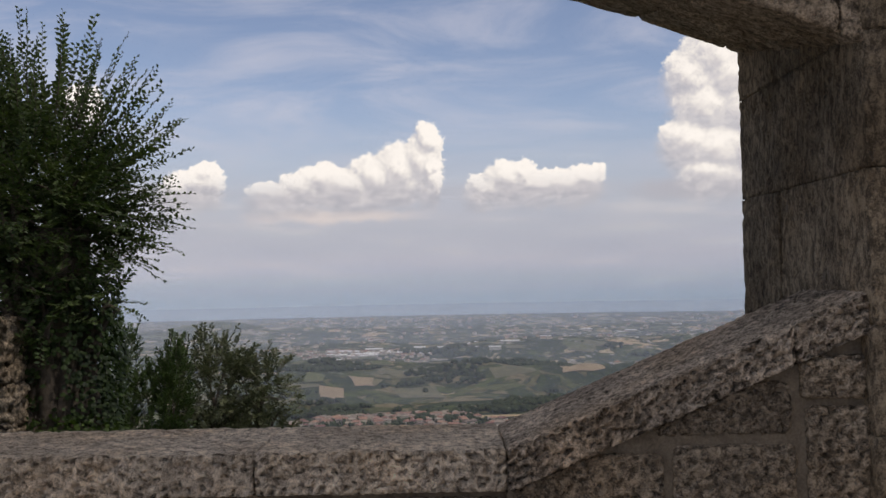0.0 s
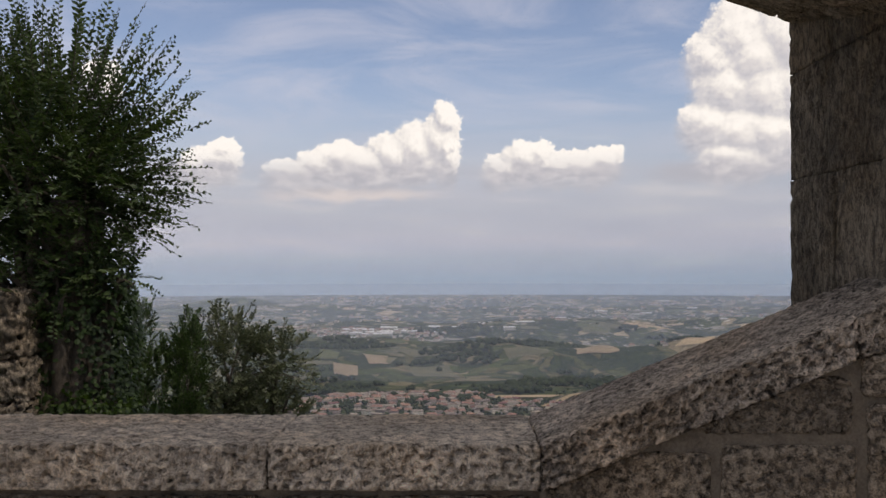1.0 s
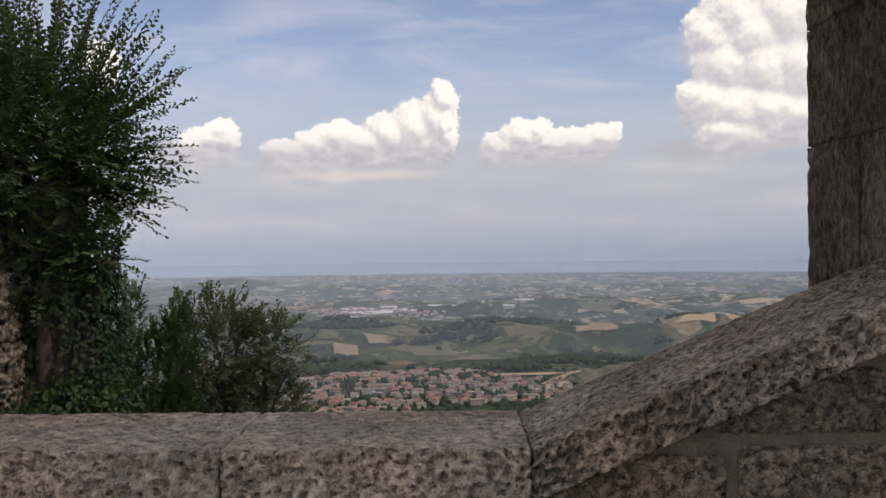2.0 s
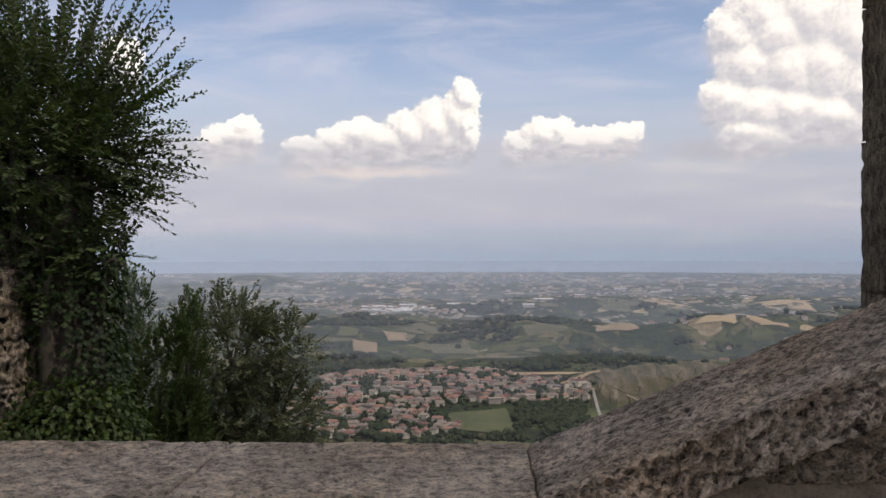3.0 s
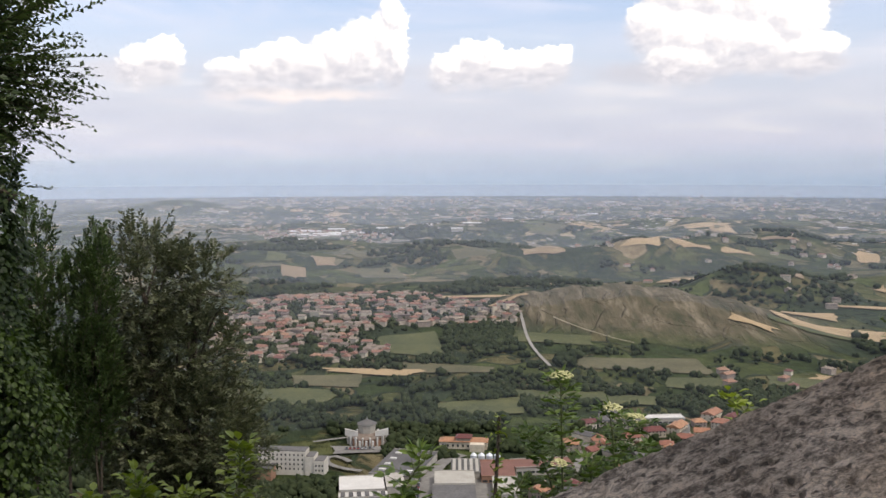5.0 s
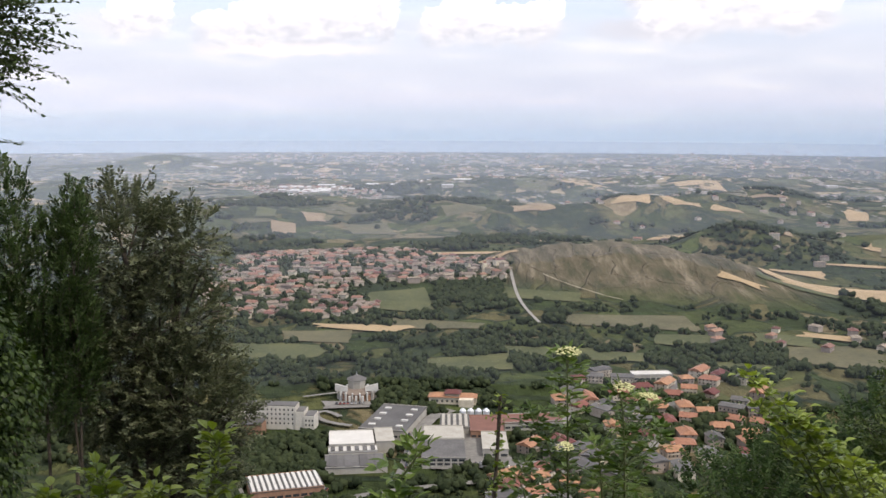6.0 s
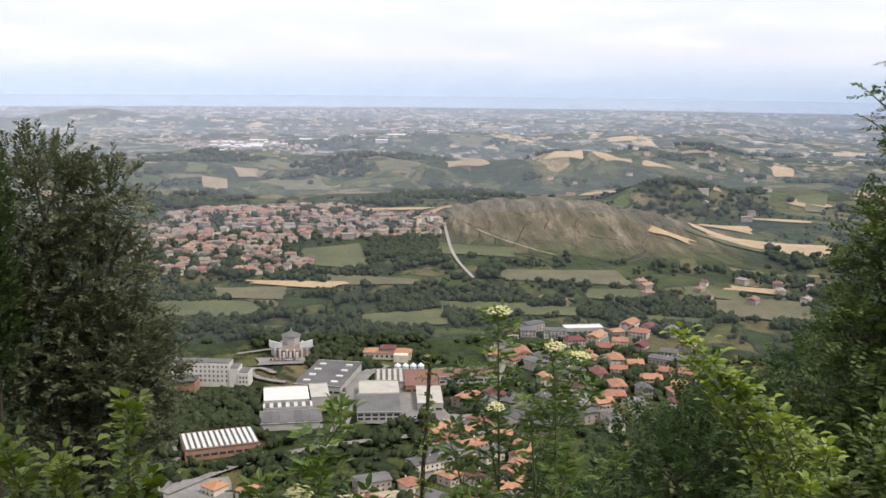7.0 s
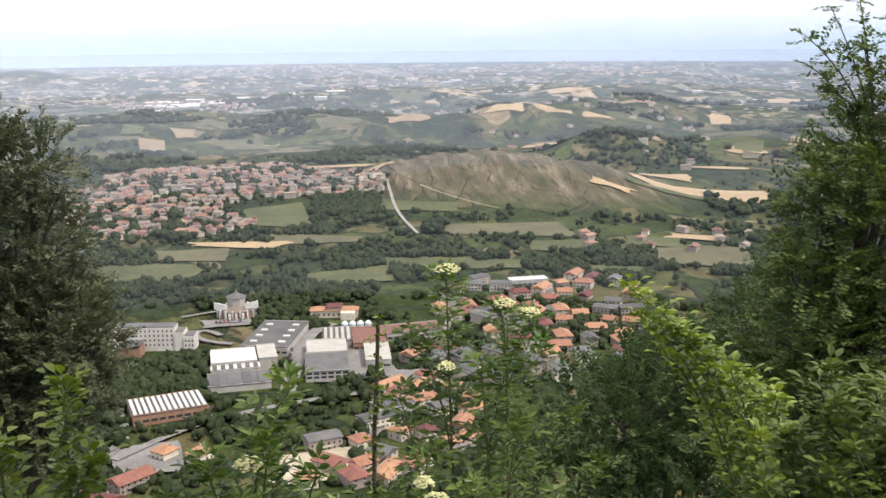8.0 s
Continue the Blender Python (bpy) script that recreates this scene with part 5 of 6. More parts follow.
# ---- plants by the terrace ----
class Greens:
    """Collects leaves and twigs as arrays."""

    def __init__(self, seed_):
        self.rs = np.random.RandomState(seed_)
        self.leaf_v, self.leaf_f, self.n = [], [], 0
        self.wood_v, self.wood_f, self.m = [], [], 0

    def leaves(self, base, way, side, size, width=0.5, shape="simple", fold=0.18):
        """Leaves at base growing along way (unit), blade spread along side."""
        base, way, side = (np.asarray(a, float).reshape(-1, 3) for a in (base, way, side))
        size = np.broadcast_to(np.asarray(size, float), (len(base),))[:, None]
        side = side - way * np.sum(side * way, 1, keepdims=True)
        side /= np.linalg.norm(side, axis=1, keepdims=True) + 1e-9
        nrm = np.cross(side, way)
        if shape == "simple":
            prof = ((0, 0, 0), (-0.5, 0.45, fold), (0, 1, -0.05), (0.5, 0.45, fold))
            tri = ((0, 3, 2), (0, 2, 1))
        else:
            prof = ((0, 0, 0), (-0.34, 0.22, fold * 0.8), (-0.5, 0.5, fold), (-0.28, 0.78, fold * 0.3), (0, 1, -0.16), (0.28, 0.78, fold * 0.3), (0.5, 0.5, fold), (0.34, 0.22, fold * 0.8), (0, 0.5, 0.02))
            tri = ((0, 8, 1), (1, 8, 2), (2, 8, 3), (3, 8, 4), (4, 8, 5), (5, 8, 6), (6, 8, 7), (7, 8, 0))
        k = len(prof)
        v = np.empty((len(base), k, 3))
        for i, (a, b_, c) in enumerate(prof):
            v[:, i] = base + size * (side * a * width + way * b_ + nrm * c * width)
        f = np.arange(len(base))[:, None, None] * k + np.array(tri)[None]
        self.leaf_v.append(v.reshape(-1, 3)); self.leaf_f.append(f.reshape(-1, 3) + self.n)
        self.n += len(base) * k

    def tube(self, pts, r0, r1, sides=4):
        pts = np.asarray(pts, float)
        n = len(pts)
        d = np.gradient(pts, axis=0)
        d /= np.linalg.norm(d, axis=1, keepdims=True) + 1e-9
        ref = np.array((0.31, 0.87, 0.4)) if abs(d[0, 2]) > 0.8 else np.array((0.0, 0.1, 1.0))
        a = np.cross(d, ref)
        a /= np.linalg.norm(a, axis=1, keepdims=True) + 1e-9
        b_ = np.cross(d, a)
        t = np.linspace(0, 1, n)[:, None, None]
        ang = np.arange(sides) * 2 * np.pi / sides
        r = r0 + (r1 - r0) * t
        v = pts[:, None] + r * (a[:, None] * np.cos(ang)[None, :, None] + b_[:, None] * np.sin(ang)[None, :, None])
        f = [[i * sides + k, i * sides + (k + 1) % sides, (i + 1) * sides + (k + 1) % sides, (i + 1) * sides + k] for i in range(n - 1) for k in range(sides)]
        self.wood_v.append(v.reshape(-1, 3)); self.wood_f += [[q + self.m for q in x] for x in f]
        self.m += n * sides

    def unit(self, n):
        v = self.rs.normal(size=(n, 3))
        return v / np.linalg.norm(v, axis=1, keepdims=True)

    def twig(self, base, way, length, pairs, size, width=0.55, droop=0.1, shape="simple", r=0.004, lean=0.75, bare=0.1):
        """A twig with leaves set alternately on two sides."""
        way = np.asarray(way, float) / np.linalg.norm(way)
        t = np.linspace(0, 1, 6)[:, None]
        bow = self.unit(1)[0] * 0.12
        pts = base + length * (way * t + bow * t * t + np.array((0, 0, -droop)) * t * t)
        self.tube(pts, r, r * 0.35, 3)
        s = np.linspace(bare, 1, pairs)
        q = np.stack([np.interp(s, t[:, 0], pts[:, k]) for k in range(3)], -1)
        d = way + 2 * s[:, None] * (bow + np.array((0, 0, -droop)))
        d /= np.linalg.norm(d, axis=1, keepdims=True)
        side = np.cross(d, np.array((0, 0, 1.0)) + self.unit(1)[0] * 0.5)
        side /= np.linalg.norm(side, axis=1, keepdims=True) + 1e-9
        sign = np.where(np.arange(pairs) % 2 == 0, 1.0, -1.0)[:, None]
        w = d * (1 - lean) + side * sign * lean + self.rs.normal(0, 0.16, (pairs, 3)) + np.array((0, 0, 0.05))
        w /= np.linalg.norm(w, axis=1, keepdims=True)
        self.leaves(q, w, d + self.rs.normal(0, 0.25, (pairs, 3)), size * self.rs.uniform(0.7, 1.15, pairs) * np.where(s > 0.9, 0.75, 1.0), width, shape)

    def compound(self, base, way, length, leaflets, size, width=0.42, shape="full", droop=0.22):
        """A pinnate leaf: pairs of leaflets along a stalk and one at its tip."""
        way = np.asarray(way, float) / np.linalg.norm(way)
        t = np.linspace(0, 1, 5)[:, None]
        pts = base + length * (way * t + np.array((0, 0, -droop)) * t * t)
        self.tube(pts, 0.003, 0.0015, 3)
        side = np.cross(way, (0, 0, 1.0))
        side /= np.linalg.norm(side) + 1e-9
        b_, w, u = [], [], []
        for k in range(leaflets):
            s = 0.35 + 0.6 * k / max(1, leaflets - 1)
            p = base + length * (way * s + np.array((0, 0, -droop)) * s * s)
            for sg in (-1, 1):
                b_.append(p)
                w.append(way * 0.45 + side * sg * 0.9 + np.array((0, 0, -0.18)) + self.rs.normal(0, 0.12, 3))
                u.append(way + self.rs.normal(0, 0.1, 3))
        b_.append(pts[-1]); w.append(way + np.array((0, 0, -2 * droop))); u.append(side)
        w = np.array(w)
        w /= np.linalg.norm(w, axis=1, keepdims=True)
        self.leaves(np.array(b_), w, np.array(u), size * self.rs.uniform(0.8, 1.15, len(b_)), width, shape)

    def finish(self, root, leaf_mat, wood_mat, wood_name="branches", leaf_name="foliage"):
        if self.wood_v:
            part(wood_name, mesh_from(wood_name, np.concatenate(self.wood_v).tolist(), self.wood_f, wood_mat, True), root)
        if self.leaf_v:
            part(leaf_name, mesh_from(leaf_name, np.concatenate(self.leaf_v).tolist(), np.concatenate(self.leaf_f).tolist(), leaf_mat), root)


def in_lobes(rs, lobes, n, shell=0.0):
    """Points in a set of ellipsoids, with the outward way at each."""
    vol = np.array([a[3] * a[4] * a[5] for a in lobes])
    pick = rs.choice(len(lobes), n, p=vol / vol.sum())
    L = np.array(lobes)[pick]
    u = rs.normal(size=(n, 3))
    u /= np.linalg.norm(u, axis=1, keepdims=True)
    r = (shell ** 3 + (1 - shell ** 3) * rs.uniform(0, 1, n)) ** (1 / 3)
    return L[:, :3] + u * r[:, None] * L[:, 3:], u


def bushy(name, label, category, lobes, foot, twigs, length, leaf, pairs, leaf_mat, seed_, up=0.5, width=0.55, trunk=0.12, limbs=26, shape="simple", droop=0.1, sprays=0, spray_len=0.8, lean=0.75, shell=0.35, wood=BARK):
    """A tree or bush: trunk, limbs into the lobes of its crown, and leafy twigs."""
    root = thing(name, label, category, foot)
    g = Greens(seed_)
    rs = g.rs
    foot = np.array(foot, float)
    heart = np.array([a[:3] for a in lobes]).mean(0)
    lowest = min(lobes, key=lambda a: a[2])
    fork = foot + (np.array(lowest[:3]) - foot) * 0.75
    t = np.linspace(0, 1, 7)[:, None]
    g.tube(foot + (fork - foot) * t + np.sin(t * 5) * np.array((0.05, 0.03, 0)), trunk, trunk * 0.6, 9)
    for a in lobes:
        c = np.array(a[:3])
        mid = (fork + c) / 2 + rs.normal(0, 0.12, 3)
        g.tube((1 - t) ** 2 * fork + 2 * t * (1 - t) * mid + t * t * c, trunk * 0.5, trunk * 0.15, 6)
        for k in range(max(3, limbs // len(lobes))):
            e, _ = in_lobes(rs, [a], 1, 0.7)
            m2 = (c + e[0]) / 2 + rs.normal(0, 0.1, 3)
            s = c + (fork - c) * rs.uniform(0, 0.4)
            g.tube((1 - t) ** 2 * s + 2 * t * (1 - t) * m2 + t * t * e[0], trunk * 0.16, trunk * 0.05, 4)
    p, u = in_lobes(rs, lobes, twigs, shell)
    for b_, w in zip(p, u):
        g.twig(b_, w + np.array((0, 0, up)) + rs.normal(0, 0.35, 3), length * rs.uniform(0.6, 1.2), pairs, leaf, width, droop, shape, 0.0035, lean)
    p, u = in_lobes(rs, lobes, sprays, 0.85)
    for b_, w in zip(p, u):
        g.twig(b_, w + np.array((0, 0, up * 2.2)) + rs.normal(0, 0.2, 3), spray_len * rs.uniform(0.7, 1.25), int(pairs * 1.6), leaf, width, droop * 0.6, shape, 0.005, lean, 0.05)
    for a in g.wood_v:
        a -= foot
    for a in g.leaf_v:
        a -= foot
    g.finish(root, leaf_mat, wood, "trunk", "crown")
    return root


# elm over an ivy-clad trunk
elm = bushy("elm_tree", "dark elm with upright sprays of small toothed leaves", "tree",
            [(-5.2, 12.4, 2.9, 1.05, 1.0, 0.75), (-5.6, 12.4, 3.7, 0.7, 0.7, 0.6), (-4.45, 12.3, 2.45, 0.8, 0.8, 0.62), (-6.0, 12.3, 2.1, 1.0, 0.9, 0.9), (-4.35, 12.2, 1.9, 0.5, 0.6, 0.36), (-5.2, 11.9, 1.9, 0.8, 0.6, 0.6),
             (-4.6, 11.75, 1.62, 0.42, 0.4, 0.34), (-4.4, 11.75, 2.2, 0.6, 0.4, 0.45), (-5.0, 11.8, 2.6, 0.7, 0.5, 0.6), (-6.4, 12.3, 3.2, 0.9, 0.8, 0.9),
             (-4.35, 11.8, 1.45, 0.42, 0.4, 0.28), (-3.95, 11.9, 1.35, 0.3, 0.3, 0.16), (-5.0, 11.7, 1.35, 0.6, 0.45, 0.4), (-4.55, 11.6, 1.15, 0.35, 0.3, 0.28)],
            (-4.6, 12.3, -6.0), 2300, 0.46, 0.080, 17, LEAF_ELM, 11, up=0.45, trunk=0.3, limbs=60, droop=0.05)
g = Greens(12)
for k in range(200):
    turn = radians(g.rs.uniform(-34, 128))
    reach = 1.86 + 0.36 * max(0.0, math.sin(turn)) ** 2 - 0.25 * max(0.0, -math.sin(turn * 2))
    way = np.array((math.cos(turn), g.rs.normal(0, 0.30), math.sin(turn)))
    length = g.rs.uniform(0.75, 1.25)
    tip = reach * (1.0 if k % 4 == 0 else g.rs.uniform(0.62, 0.97))
    start = np.array((-4.85, 12.25, 2.55)) + way * (tip - length) + np.array((g.rs.normal(0, 0.06), g.rs.normal(0, 0.15), g.rs.normal(0, 0.06)))
    bend = np.array((0, 0, 0.28 if turn > 0 else 0.12))
    g.twig(start - np.array((-4.6, 12.3, -6.0)), way + bend, length, int(30 * length), 0.088 * g.rs.uniform(0.85, 1.15), 0.58, -0.04 if turn > 0.3 else 0.06, "simple", 0.006, 0.62, 0.08)
g.finish(elm, LEAF_ELM, BARK, "shoot_wood", "spray_foliage")


def column(name, root, base, top, r0, r1, mat_, amp=0.25):
    """A gnarled trunk with ridges."""
    v, f, n, m = [], [], 22, 26
    for j in range(m + 1):
        t = j / m
        c = Vector(base).lerp(Vector(top), t) + Vector((0.12 * math.sin(t * 5), 0.08 * math.cos(t * 4), 0))
        for k in range(n):
            a = 6.2832 * k / n
            d = Vector((math.cos(a), math.sin(a), 0))
            r = (r0 + (r1 - r0) * t) * (1 + amp * noise.noise(Vector((d.x * 1.4, d.y * 1.4, t * 3))) + 0.12 * noise.noise(Vector((d.x * 5, d.y * 5, t * 7))))
            v.append(c + d * r)
    for j in range(m):
        for k in range(n):
            f.append((j * n + k, j * n + (k + 1) % n, (j + 1) * n + (k + 1) % n, (j + 1) * n + k))
    return part(name, mesh_from(name, v, f, mat_, True), root)


old_trunk = thing("ivy_clad_tree", "thick old trunk wrapped in dark glossy ivy", "tree")
column("bark_trunk", old_trunk, (-4.45, 12.1, -6.0), (-4.45, 12.1, 2.2), 0.48, 0.34, BARK)
g = Greens(31)
n = 12000
a, zz = g.rs.uniform(0, 6.2832, n), g.rs.uniform(-5.0, 1.65, n)
bare = (np.abs(a - 4.62) < 0.3) & (zz > -0.1) & (zz < 0.75) & (g.rs.uniform(0, 1, n) < 0.9)
a, zz = a[~bare], zz[~bare]
r = 0.46 - 0.05 * (zz > 1) + 0.10 * np.abs(np.sin(a * 2 + zz * 2.2)) + g.rs.uniform(0, 0.12, len(a))
out = np.stack([np.cos(a), np.sin(a), np.zeros(len(a))], -1)
base = np.stack([-4.45 + r * out[:, 0], 12.1 + r * out[:, 1], zz], -1)
w = out * 0.45 + np.array((0, 0, -0.85)) + g.rs.normal(0, 0.3, (len(a), 3))
w /= np.linalg.norm(w, axis=1, keepdims=True)
g.leaves(base, w, np.stack([-out[:, 1], out[:, 0], out[:, 2]], -1) + g.rs.normal(0, 0.2, (len(a), 3)), g.rs.uniform(0.045, 0.085, len(a)), 0.95, "full", 0.08)
g.finish(old_trunk, LEAF_IVY, TWIG, leaf_name="ivy_leaves")


def mound(name, label, category, lobes, count, size, leaf_mat, seed_, width=0.8, hang=0.8, stems=40, foot_z=-6.0):
    """A mass of hanging leaves over its stems."""
    root = thing(name, label, category)
    g = Greens(seed_)
    p, u = in_lobes(g.rs, lobes, count, 0.6)
    w = u * 0.7 + np.array((0, 0, -hang)) + g.rs.normal(0, 0.35, (count, 3))
    w /= np.linalg.norm(w, axis=1, keepdims=True)
    g.leaves(p, w, np.cross(u, (0.1, 0.1, 1)) + g.rs.normal(0, 0.25, (count, 3)), size * g.rs.uniform(0.6, 1.2, count), width, "full", 0.1)
    e, _ = in_lobes(g.rs, lobes, stems, 0.6)
    c = np.array([a[:3] for a in lobes]).mean(0)
    for q in e:
        s = np.array((c[0] + g.rs.normal(0, 0.2), c[1] + g.rs.normal(0, 0.2), foot_z))
        t = np.linspace(0, 1, 6)[:, None]
        g.tube((1 - t) ** 2 * s + 2 * t * (1 - t) * np.array((c[0], c[1], q[2] * 0.8)) + t * t * q, 0.014, 0.004, 4)
    g.finish(root, leaf_mat, TWIG, "stem_tangle", "foliage")
    return root


mound("ivy_mound", "bright green ivy tumbling from the trunk foot", "ivy",
      [(-4.25, 11.5, -0.55, 0.85, 0.6, 0.6), (-3.75, 11.6, -0.95, 0.5, 0.5, 0.55), (-4.9, 11.3, -0.7, 0.8, 0.5, 0.5), (-4.3, 11.4, -1.6, 1.0, 0.6, 0.8)], 9500, 0.070, LEAF_MOUND, 33)

pier = thing("stone_pier", "rough pale stone pier beside the ivy trunk", "stone pier")
random.seed(17)
z = -6.0
k = 0
while z < 0.75:
    hgt = random.uniform(0.45, 0.8)
    stone_part("pier_stone", (-5.40 + random.uniform(-0.05, 0.03) - 0.12 * max(0, z - 0.5), 11.6, z + hgt / 2), (1.25, 0.9, hgt - 0.01), 0.04, 0.05, 0.10, 500 + k, STONE_TOOLED_SHADED, pier)
    z += hgt
    k += 1

bushy("evergreen_oak", "dusty dark evergreen bush with dense small leaves", "bush",
      [(-3.65, 16, -0.2, 0.75, 0.7, 0.85), (-2.85, 16, -0.15, 0.5, 0.5, 0.5), (-3.3, 16, -1.2, 1.0, 0.8, 0.75), (-2.8, 15.7, -2.2, 0.8, 0.8, 0.8), (-3.9, 15.8, -1.9, 0.9, 0.7, 0.8), (-3.2, 15.8, -3.2, 1.0, 0.8, 0.8), (-2.5, 15.6, -2.5, 0.55, 0.6, 0.6)],
      (-3.4, 16, -8.2), 2900, 0.34, 0.082, 17, LEAF_OAK, 21, up=0.35, width=0.42, trunk=0.16, limbs=60, sprays=60, spray_len=0.4, lean=0.6)
for cx, cz, rx, rz, s in ((-4.85, -0.05, 0.36, 1.05, 41), (-4.02, -0.2, 0.22, 0.9, 42), (-4.42, -0.6, 0.5, 0.9, 43), (-5.3, -0.6, 0.45, 1.0, 44)):
    bushy("spire_shrub", "slender feathery green shrub beside the bush", "shrub", [(cx, 15, cz, rx, rx, rz), (cx, 15, cz - 1.2, rx * 1.3, rx * 1.3, 0.8)],
          (cx, 15, -7.6), 560, 0.26, 0.06, 18, LEAF_SPIRE, s, up=1.5, width=0.45, trunk=0.04, limbs=16, sprays=14, spray_len=0.35, lean=0.55)

bushy("robinia_tree", "leafy light green tree with drooping branch tips", "tree",
      [(7.0, 13, -0.75, 1.15, 1.1, 0.85), (6.75, 12.9, 0.0, 0.75, 0.7, 0.42), (6.0, 12.7, -1.25, 0.5, 0.6, 0.42), (6.35, 12.9, -2.0, 0.9, 1.0, 0.7), (8.2, 13, 0.5, 1.0, 0.9, 0.9), (7.7, 13, 1.35, 0.65, 0.6, 0.55), (7.15, 13, 0.75, 0.4, 0.4, 0.3), (5.9, 12.8, -2.8, 0.95, 1.0, 0.6), (7.2, 12.6, -2.4, 1.1, 1.0, 0.9), (6.2, 12.8, -0.45, 0.4, 0.4, 0.25)],
      (7.2, 13.4, -7.2), 3700, 0.42, 0.085, 16, LEAF_ROBINIA, 51, up=0.25, width=0.5, trunk=0.2, limbs=50, sprays=70, spray_len=0.5, droop=0.22)
top = thing("bare_topped_branch", "thin branch with sparse tufts of leaves", "branch")
g = Greens(52)
for e, wd in (((5.8, 13, 1.42), 0.02), ((6.1, 13, 1.7), 0.02), ((5.85, 13, 1.1), 0.016), ((6.4, 13, 1.9), 0.02), ((6.05, 13, 0.85), 0.014), ((6.5, 13, 1.35), 0.016)):
    s, e = np.array((6.9, 13.1, -0.6)), np.array(e)
    m = np.array((6.75, 13.1, 0.7)) + g.rs.normal(0, 0.08, 3)
    t = np.linspace(0, 1, 9)[:, None]
    c = (1 - t) ** 2 * s + 2 * t * (1 - t) * m + t * t * e
    g.tube(c, wd, 0.005, 5)
    for q in range(24):
        f_ = g.rs.uniform(0.4, 1.0)
        p = np.array([np.interp(f_, t[:, 0], c[:, k]) for k in range(3)])
        g.twig(p, g.unit(1)[0] + np.array((-0.4, 0, 0.3)), g.rs.uniform(0.12, 0.32), 13, 0.066, 0.5, 0.2, "simple", 0.003)
g.finish(top, LEAF_ROBINIA, BARK)

# elder with cream flower heads
def flower_head(parent, at, r):
    rs = np.random.RandomState(int(abs(at[0] * 1000)) + 7)
    v, f = [], []
    for k in range(90):
        a, q = rs.uniform(0, 6.28), r * math.sqrt(rs.uniform(0, 1))
        c = np.array((at[0] + q * math.cos(a), at[1] + q * math.sin(a), at[2] + 0.025 * (1 - (q / r) ** 2) + rs.normal(0, 0.005)))
        s = rs.uniform(0.007, 0.012)
        o = len(v)
        for d in ((1, 0, 0), (0, 1, 0), (-1, 0, 0), (0, -1, 0), (0, 0, 0.6), (0, 0, -0.6)):
            v.append(tuple(c + s * np.array(d)))
        f += [(o + i, o + (i + 1) % 4, o + 4) for i in range(4)] + [(o + (i + 1) % 4, o + i, o + 5) for i in range(4)]
    return part("flower_head", mesh_from("flower_head", v, f, FLORET), parent, "flat cream flower head")


def stemmed(name, label, category, stems, leaf_mat, seed_, leaf_len, leaflets, leaflet, gap=0.11, flowers=(), wood=GREEN_STEM, width=0.42, start=0.25, r=0.012, wander=0.10):
    """A shrub of arching stems with pairs of compound leaves. stems: foot and tip of each."""
    root = thing(name, label, category)
    g = Greens(seed_)
    for foot, tip in stems:
        foot, tip = np.array(foot, float), np.array(tip, float)
        t = np.linspace(0, 1, 12)[:, None]
        mid = np.array((foot[0] * 0.55 + tip[0] * 0.45, foot[1] * 0.55 + tip[1] * 0.45, foot[2] * 0.12 + tip[2] * 0.88 + 0.12)) + g.rs.normal(0, wander, 3)
        c = (1 - t) ** 2 * foot + 2 * t * (1 - t) * mid + t * t * tip
        g.tube(c, r, 0.004, 6)
        length = np.linalg.norm(np.diff(c, axis=0), axis=1).sum()
        n = int(length * (1 - start) / gap)
        turn = g.rs.uniform(0, 6.28)
        for k in range(n):
            s = start + (1 - start) * (k + 0.5) / n
            p = np.array([np.interp(s, t[:, 0], c[:, q]) for q in range(3)])
            turn += 1.57 + g.rs.normal(0, 0.25)
            for half in (0, math.pi):
                if g.rs.uniform() < 0.2:
                    continue
                w = np.array((math.cos(turn + half), math.sin(turn + half), 0.45 + 0.5 * s)) + g.rs.normal(0, 0.15, 3)
                g.compound(p, w, leaf_len * g.rs.uniform(0.7, 1.15) * (1.1 - 0.35 * s), leaflets, leaflet * (1.1 - 0.3 * s) * g.rs.uniform(0.65, 1.15), width)
        for q in range(4):
            w = np.array((g.rs.normal(0, 0.5), g.rs.normal(0, 0.5), 1.0))
            g.compound(tip, w, leaf_len * 0.6, leaflets, leaflet * 0.75, width)
    g.finish(root, leaf_mat, wood, "stem_tangle", "foliage")
    for at, rad in flowers:
        flower_head(root, at, rad)
    return root


random.seed(61)
F = (1.15, 8.3, -4.4)
elder_tips = [(1.0, 8.1, 0.12), (1.3, 8.0, -0.06), (1.5, 8.1, -0.15), (0.82, 8.2, -0.25), (0.72, 8.1, -0.55), (1.62, 8.3, -0.4), (1.15, 7.9, -0.35), (1.75, 8.1, -0.75), (0.85, 7.9, -0.85), (1.35, 7.8, -0.7), (1.9, 8.0, -1.05), (1.1, 7.7, -1.0), (1.55, 7.7, -1.1), (0.6, 8.0, -1.15)]
stemmed("elder_shrub", "elder shrub with green leaflets and cream flower heads", "shrub", [((F[0] + random.uniform(-0.3, 0.3), F[1] + random.uniform(-0.2, 0.2), F[2]), e) for e in elder_tips],
        LEAF_ELDER, 61, 0.19, 2, 0.092, 0.085, [((1.0, 8.08, 0.20), 0.075), ((1.3, 7.95, 0.02), 0.06), ((1.46, 8.05, -0.07), 0.07), ((0.97, 7.95, -0.33), 0.05), ((0.85, 7.6, -0.95), 0.07)], start=0.55)
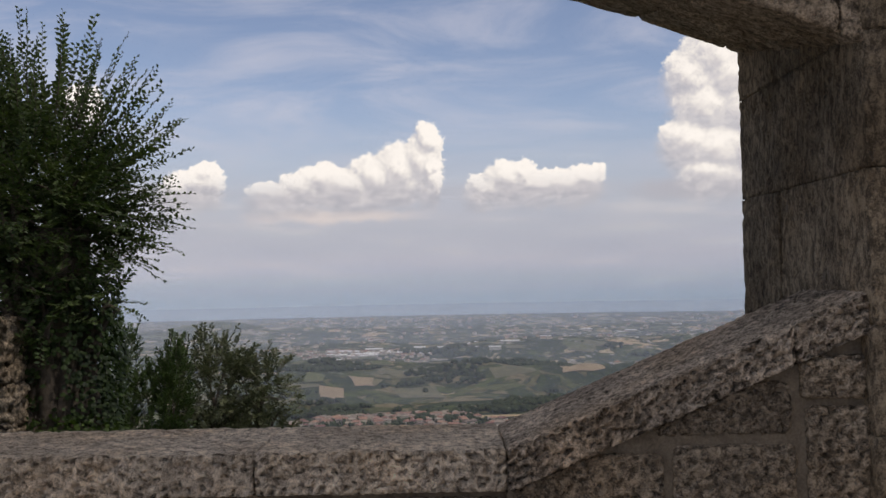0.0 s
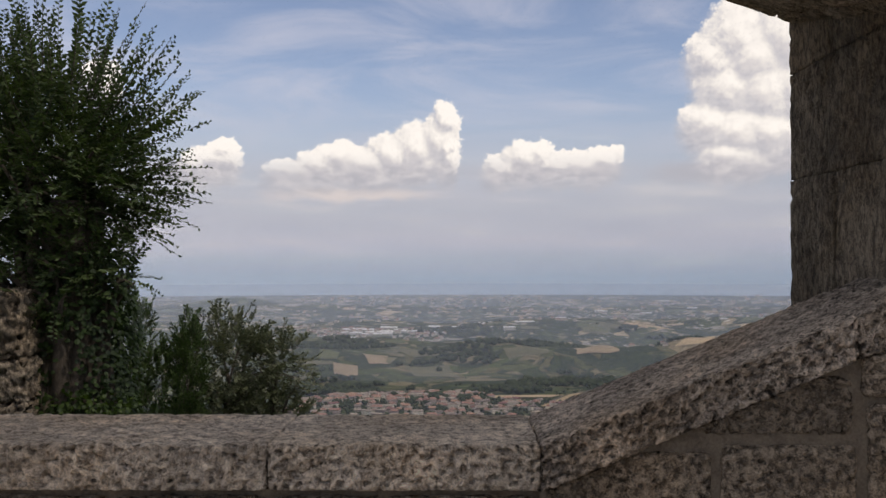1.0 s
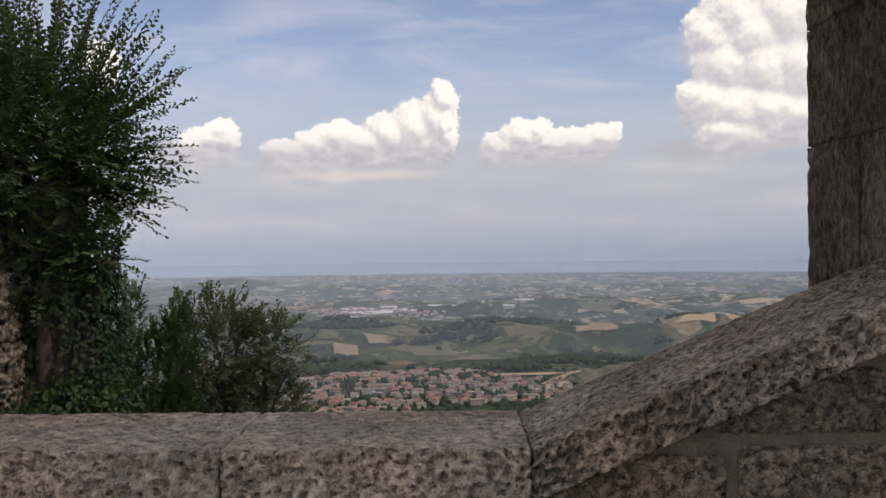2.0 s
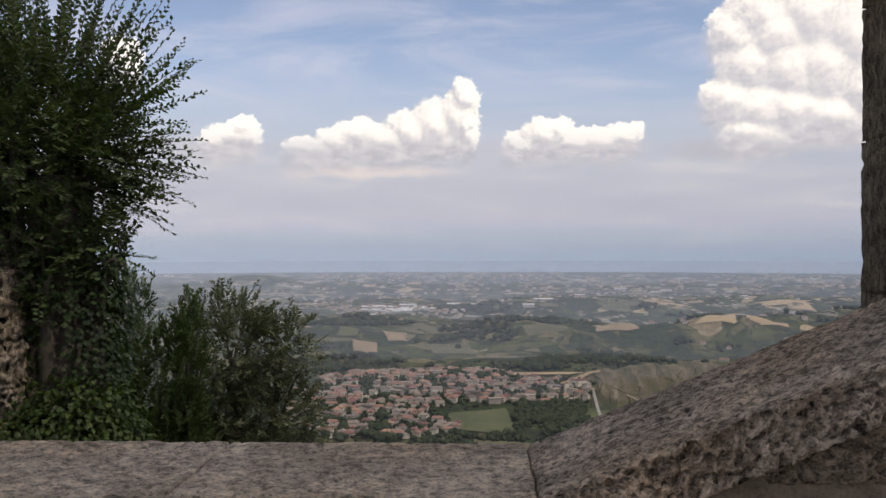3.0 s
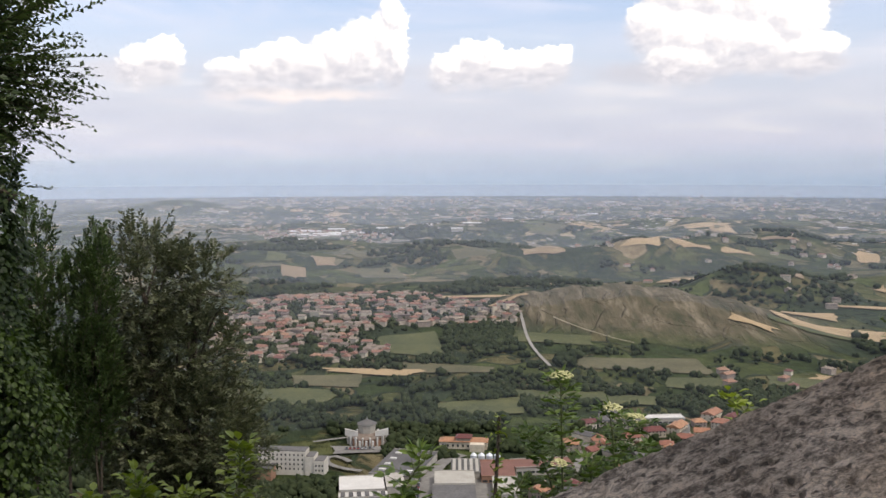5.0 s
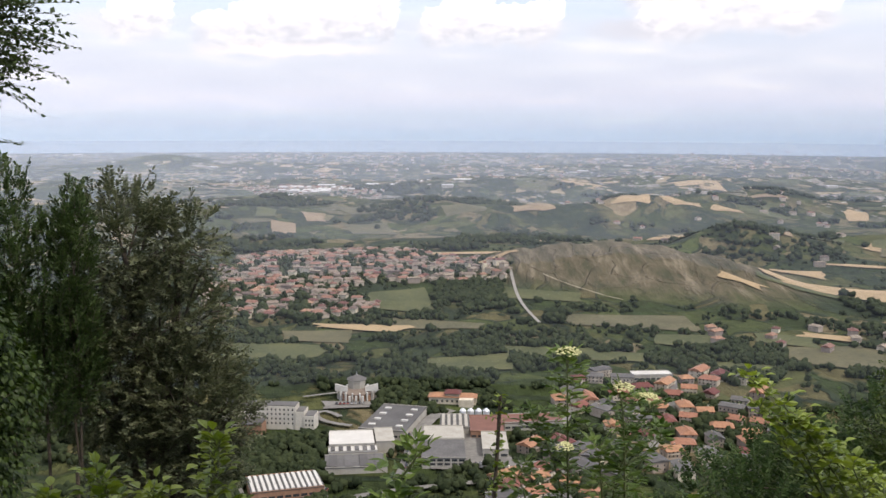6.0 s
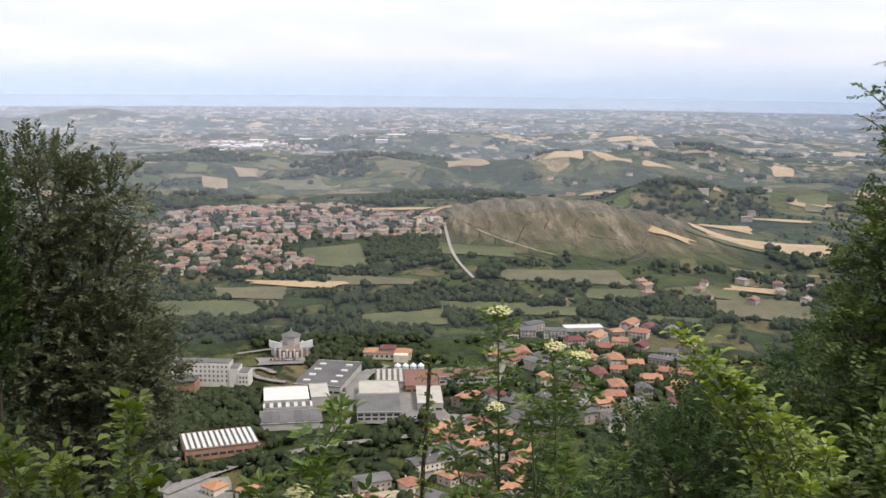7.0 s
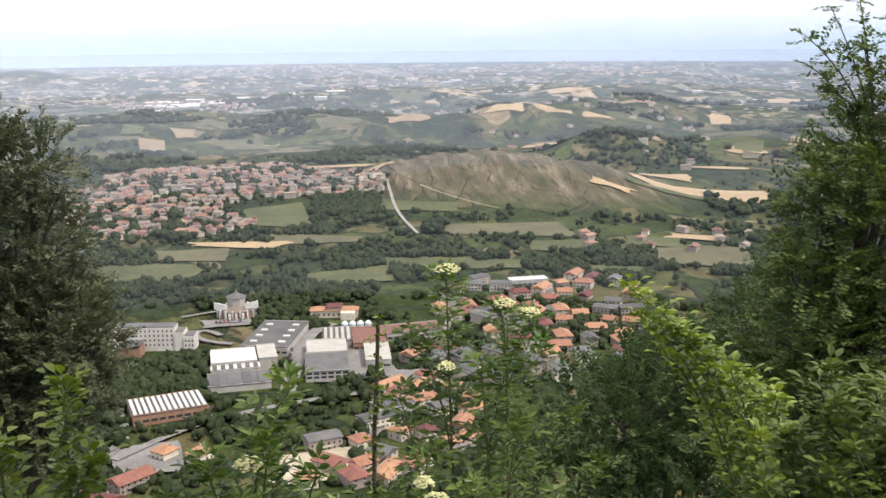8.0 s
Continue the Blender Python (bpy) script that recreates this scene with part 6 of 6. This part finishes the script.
stemmed("bramble_thicket", "bright green bramble shoots with broad leaflets", "bramble",
        [((-0.95 + random.uniform(-0.3, 0.3), 6.6, -4.2), e) for e in ((-0.76, 6.5, 0.20), (-1.0, 6.4, 0.02), (-1.25, 6.5, 0.05), (-0.68, 6.5, -0.12), (-0.9, 6.3, -0.2), (-1.45, 6.5, -0.05), (-1.15, 6.3, -0.3), (-0.75, 6.3, -0.42),
                                                                   (-1.6, 6.5, -0.25), (-1.3, 6.2, -0.4), (-0.6, 6.4, -0.5), (-1.0, 6.1, -0.5), (-1.8, 6.5, -0.1))], LEAF_VINE, 62, 0.14, 1, 0.075, 0.05, width=0.72, start=0.55)
stemmed("elder_shoot", "young elder shoots with one cream flower head", "shrub",
        [((0.0 + random.uniform(-0.2, 0.2), 6.7, -4.2), e) for e in ((0.08, 6.5, 0.12), (0.0, 6.45, -0.1), (-0.25, 6.5, -0.2), (0.18, 6.5, -0.25), (-0.1, 6.3, -0.3), (-0.4, 6.4, -0.32), (0.3, 6.4, -0.42), (0.05, 6.3, -0.45), (0.5, 6.5, -0.5))],
        LEAF_ELDER, 63, 0.17, 2, 0.09, 0.10, [((-0.09, 6.4, -0.13), 0.055), ((0.62, 6.5, -0.32), 0.04)], start=0.6)
stemmed("bramble_arch", "arching bramble with yellow-green leaves", "bramble",
        [((3.6 + random.uniform(-0.3, 0.4), 8.3, -4.6), e) for e in ((2.05, 8.0, 0.06), (2.12, 8.0, -0.12), (2.3, 7.9, -0.2), (2.42, 8.0, -0.32), (2.6, 7.8, -0.42), (2.75, 7.9, -0.5), (2.25, 7.9, -0.33), (2.9, 7.8, -0.62), (2.7, 7.6, -0.75))],
        LEAF_VINE, 64, 0.15, 1, 0.085, 0.085, width=0.68, start=0.55, wander=0.22)
thicket_tips = [(2.42 + 0.038 * k + 0.10 * math.sin(k * 3.1), 7.0 + 0.25 * math.sin(k * 2.3), -0.20 - 0.14 * (k % 4) - 0.06 * max(0, 9 - k)) for k in range(20)]
stemmed("bramble_thicket", "dense thicket of bramble and traveller's joy", "bramble", [((3.2 + random.uniform(-0.5, 0.6), 7.3, -4.2), e) for e in thicket_tips], LEAF_TREE, 65, 0.15, 1, 0.09, 0.06, width=0.62, start=0.45)
low_tips = [(0.9 + 0.17 * k, 7.2 + 0.3 * math.sin(k * 1.9), -1.02 - 0.13 * (k % 3) - 0.01 * k) for k in (4, 5, 6)]
stemmed("wild_shrub", "low green shrub with fine pale shoots", "shrub", [((1.9 + random.uniform(-0.6, 0.6), 7.4, -4.2), e) for e in low_tips], LEAF_TREE, 66, 0.10, 2, 0.04, 0.07, width=0.45, start=0.6)

# lone stalk with small leaf tufts
stalk = thing("dry_stalk", "tall thin brown stalk with small leaf tufts", "stalk", (0.56, 8.1, -4.4))
g = Greens(71)
t = np.linspace(0, 1, 14)[:, None]
c = np.array((0.0, 0, 0)) + np.array((0.03, 0, 4.34)) * t + 0.02 * np.sin(t * 14) * np.array((1, 0.5, 0))
g.tube(c, 0.022, 0.011, 6)
for k in range(46):
    s = g.rs.uniform(0.72, 1.0)
    p = np.array([np.interp(s, t[:, 0], c[:, q]) for q in range(3)])
    g.twig(p, g.unit(1)[0] + np.array((0, 0, 0.5)), g.rs.uniform(0.03, 0.1), 4, 0.045, 0.6, 0.1, "simple", 0.002)
g.finish(stalk, LEAF_VINE, BARK, "stem", "foliage")

bushy("slope_tree", "dark broadleaf tree lower on the cliff slope", "tree", [(10.2, 30, -10.2, 2.3, 2.2, 1.9), (12.4, 31, -9.6, 2.2, 2.0, 1.9), (8.6, 29.5, -12.2, 2.0, 2.0, 1.8), (11.5, 29, -12.6, 2.6, 2.2, 2.0)],
      (10.8, 31, -24), 1500, 0.9, 0.2, 16, LEAF_SLOPE, 81, up=0.4, trunk=0.35, limbs=30, sprays=40, spray_len=0.9)
bushy("slope_tree", "spreading dark green tree on the cliff slope", "tree", [(14.6, 30, -8.8, 2.4, 2.2, 2.2), (17, 31, -7.6, 2.4, 2.2, 2.2), (15.5, 29, -11.6, 2.6, 2.2, 2.0)],
      (15.4, 31, -24), 1200, 0.9, 0.2, 16, LEAF_SLOPE, 82, up=0.4, trunk=0.35, limbs=30, sprays=40, spray_len=0.9)
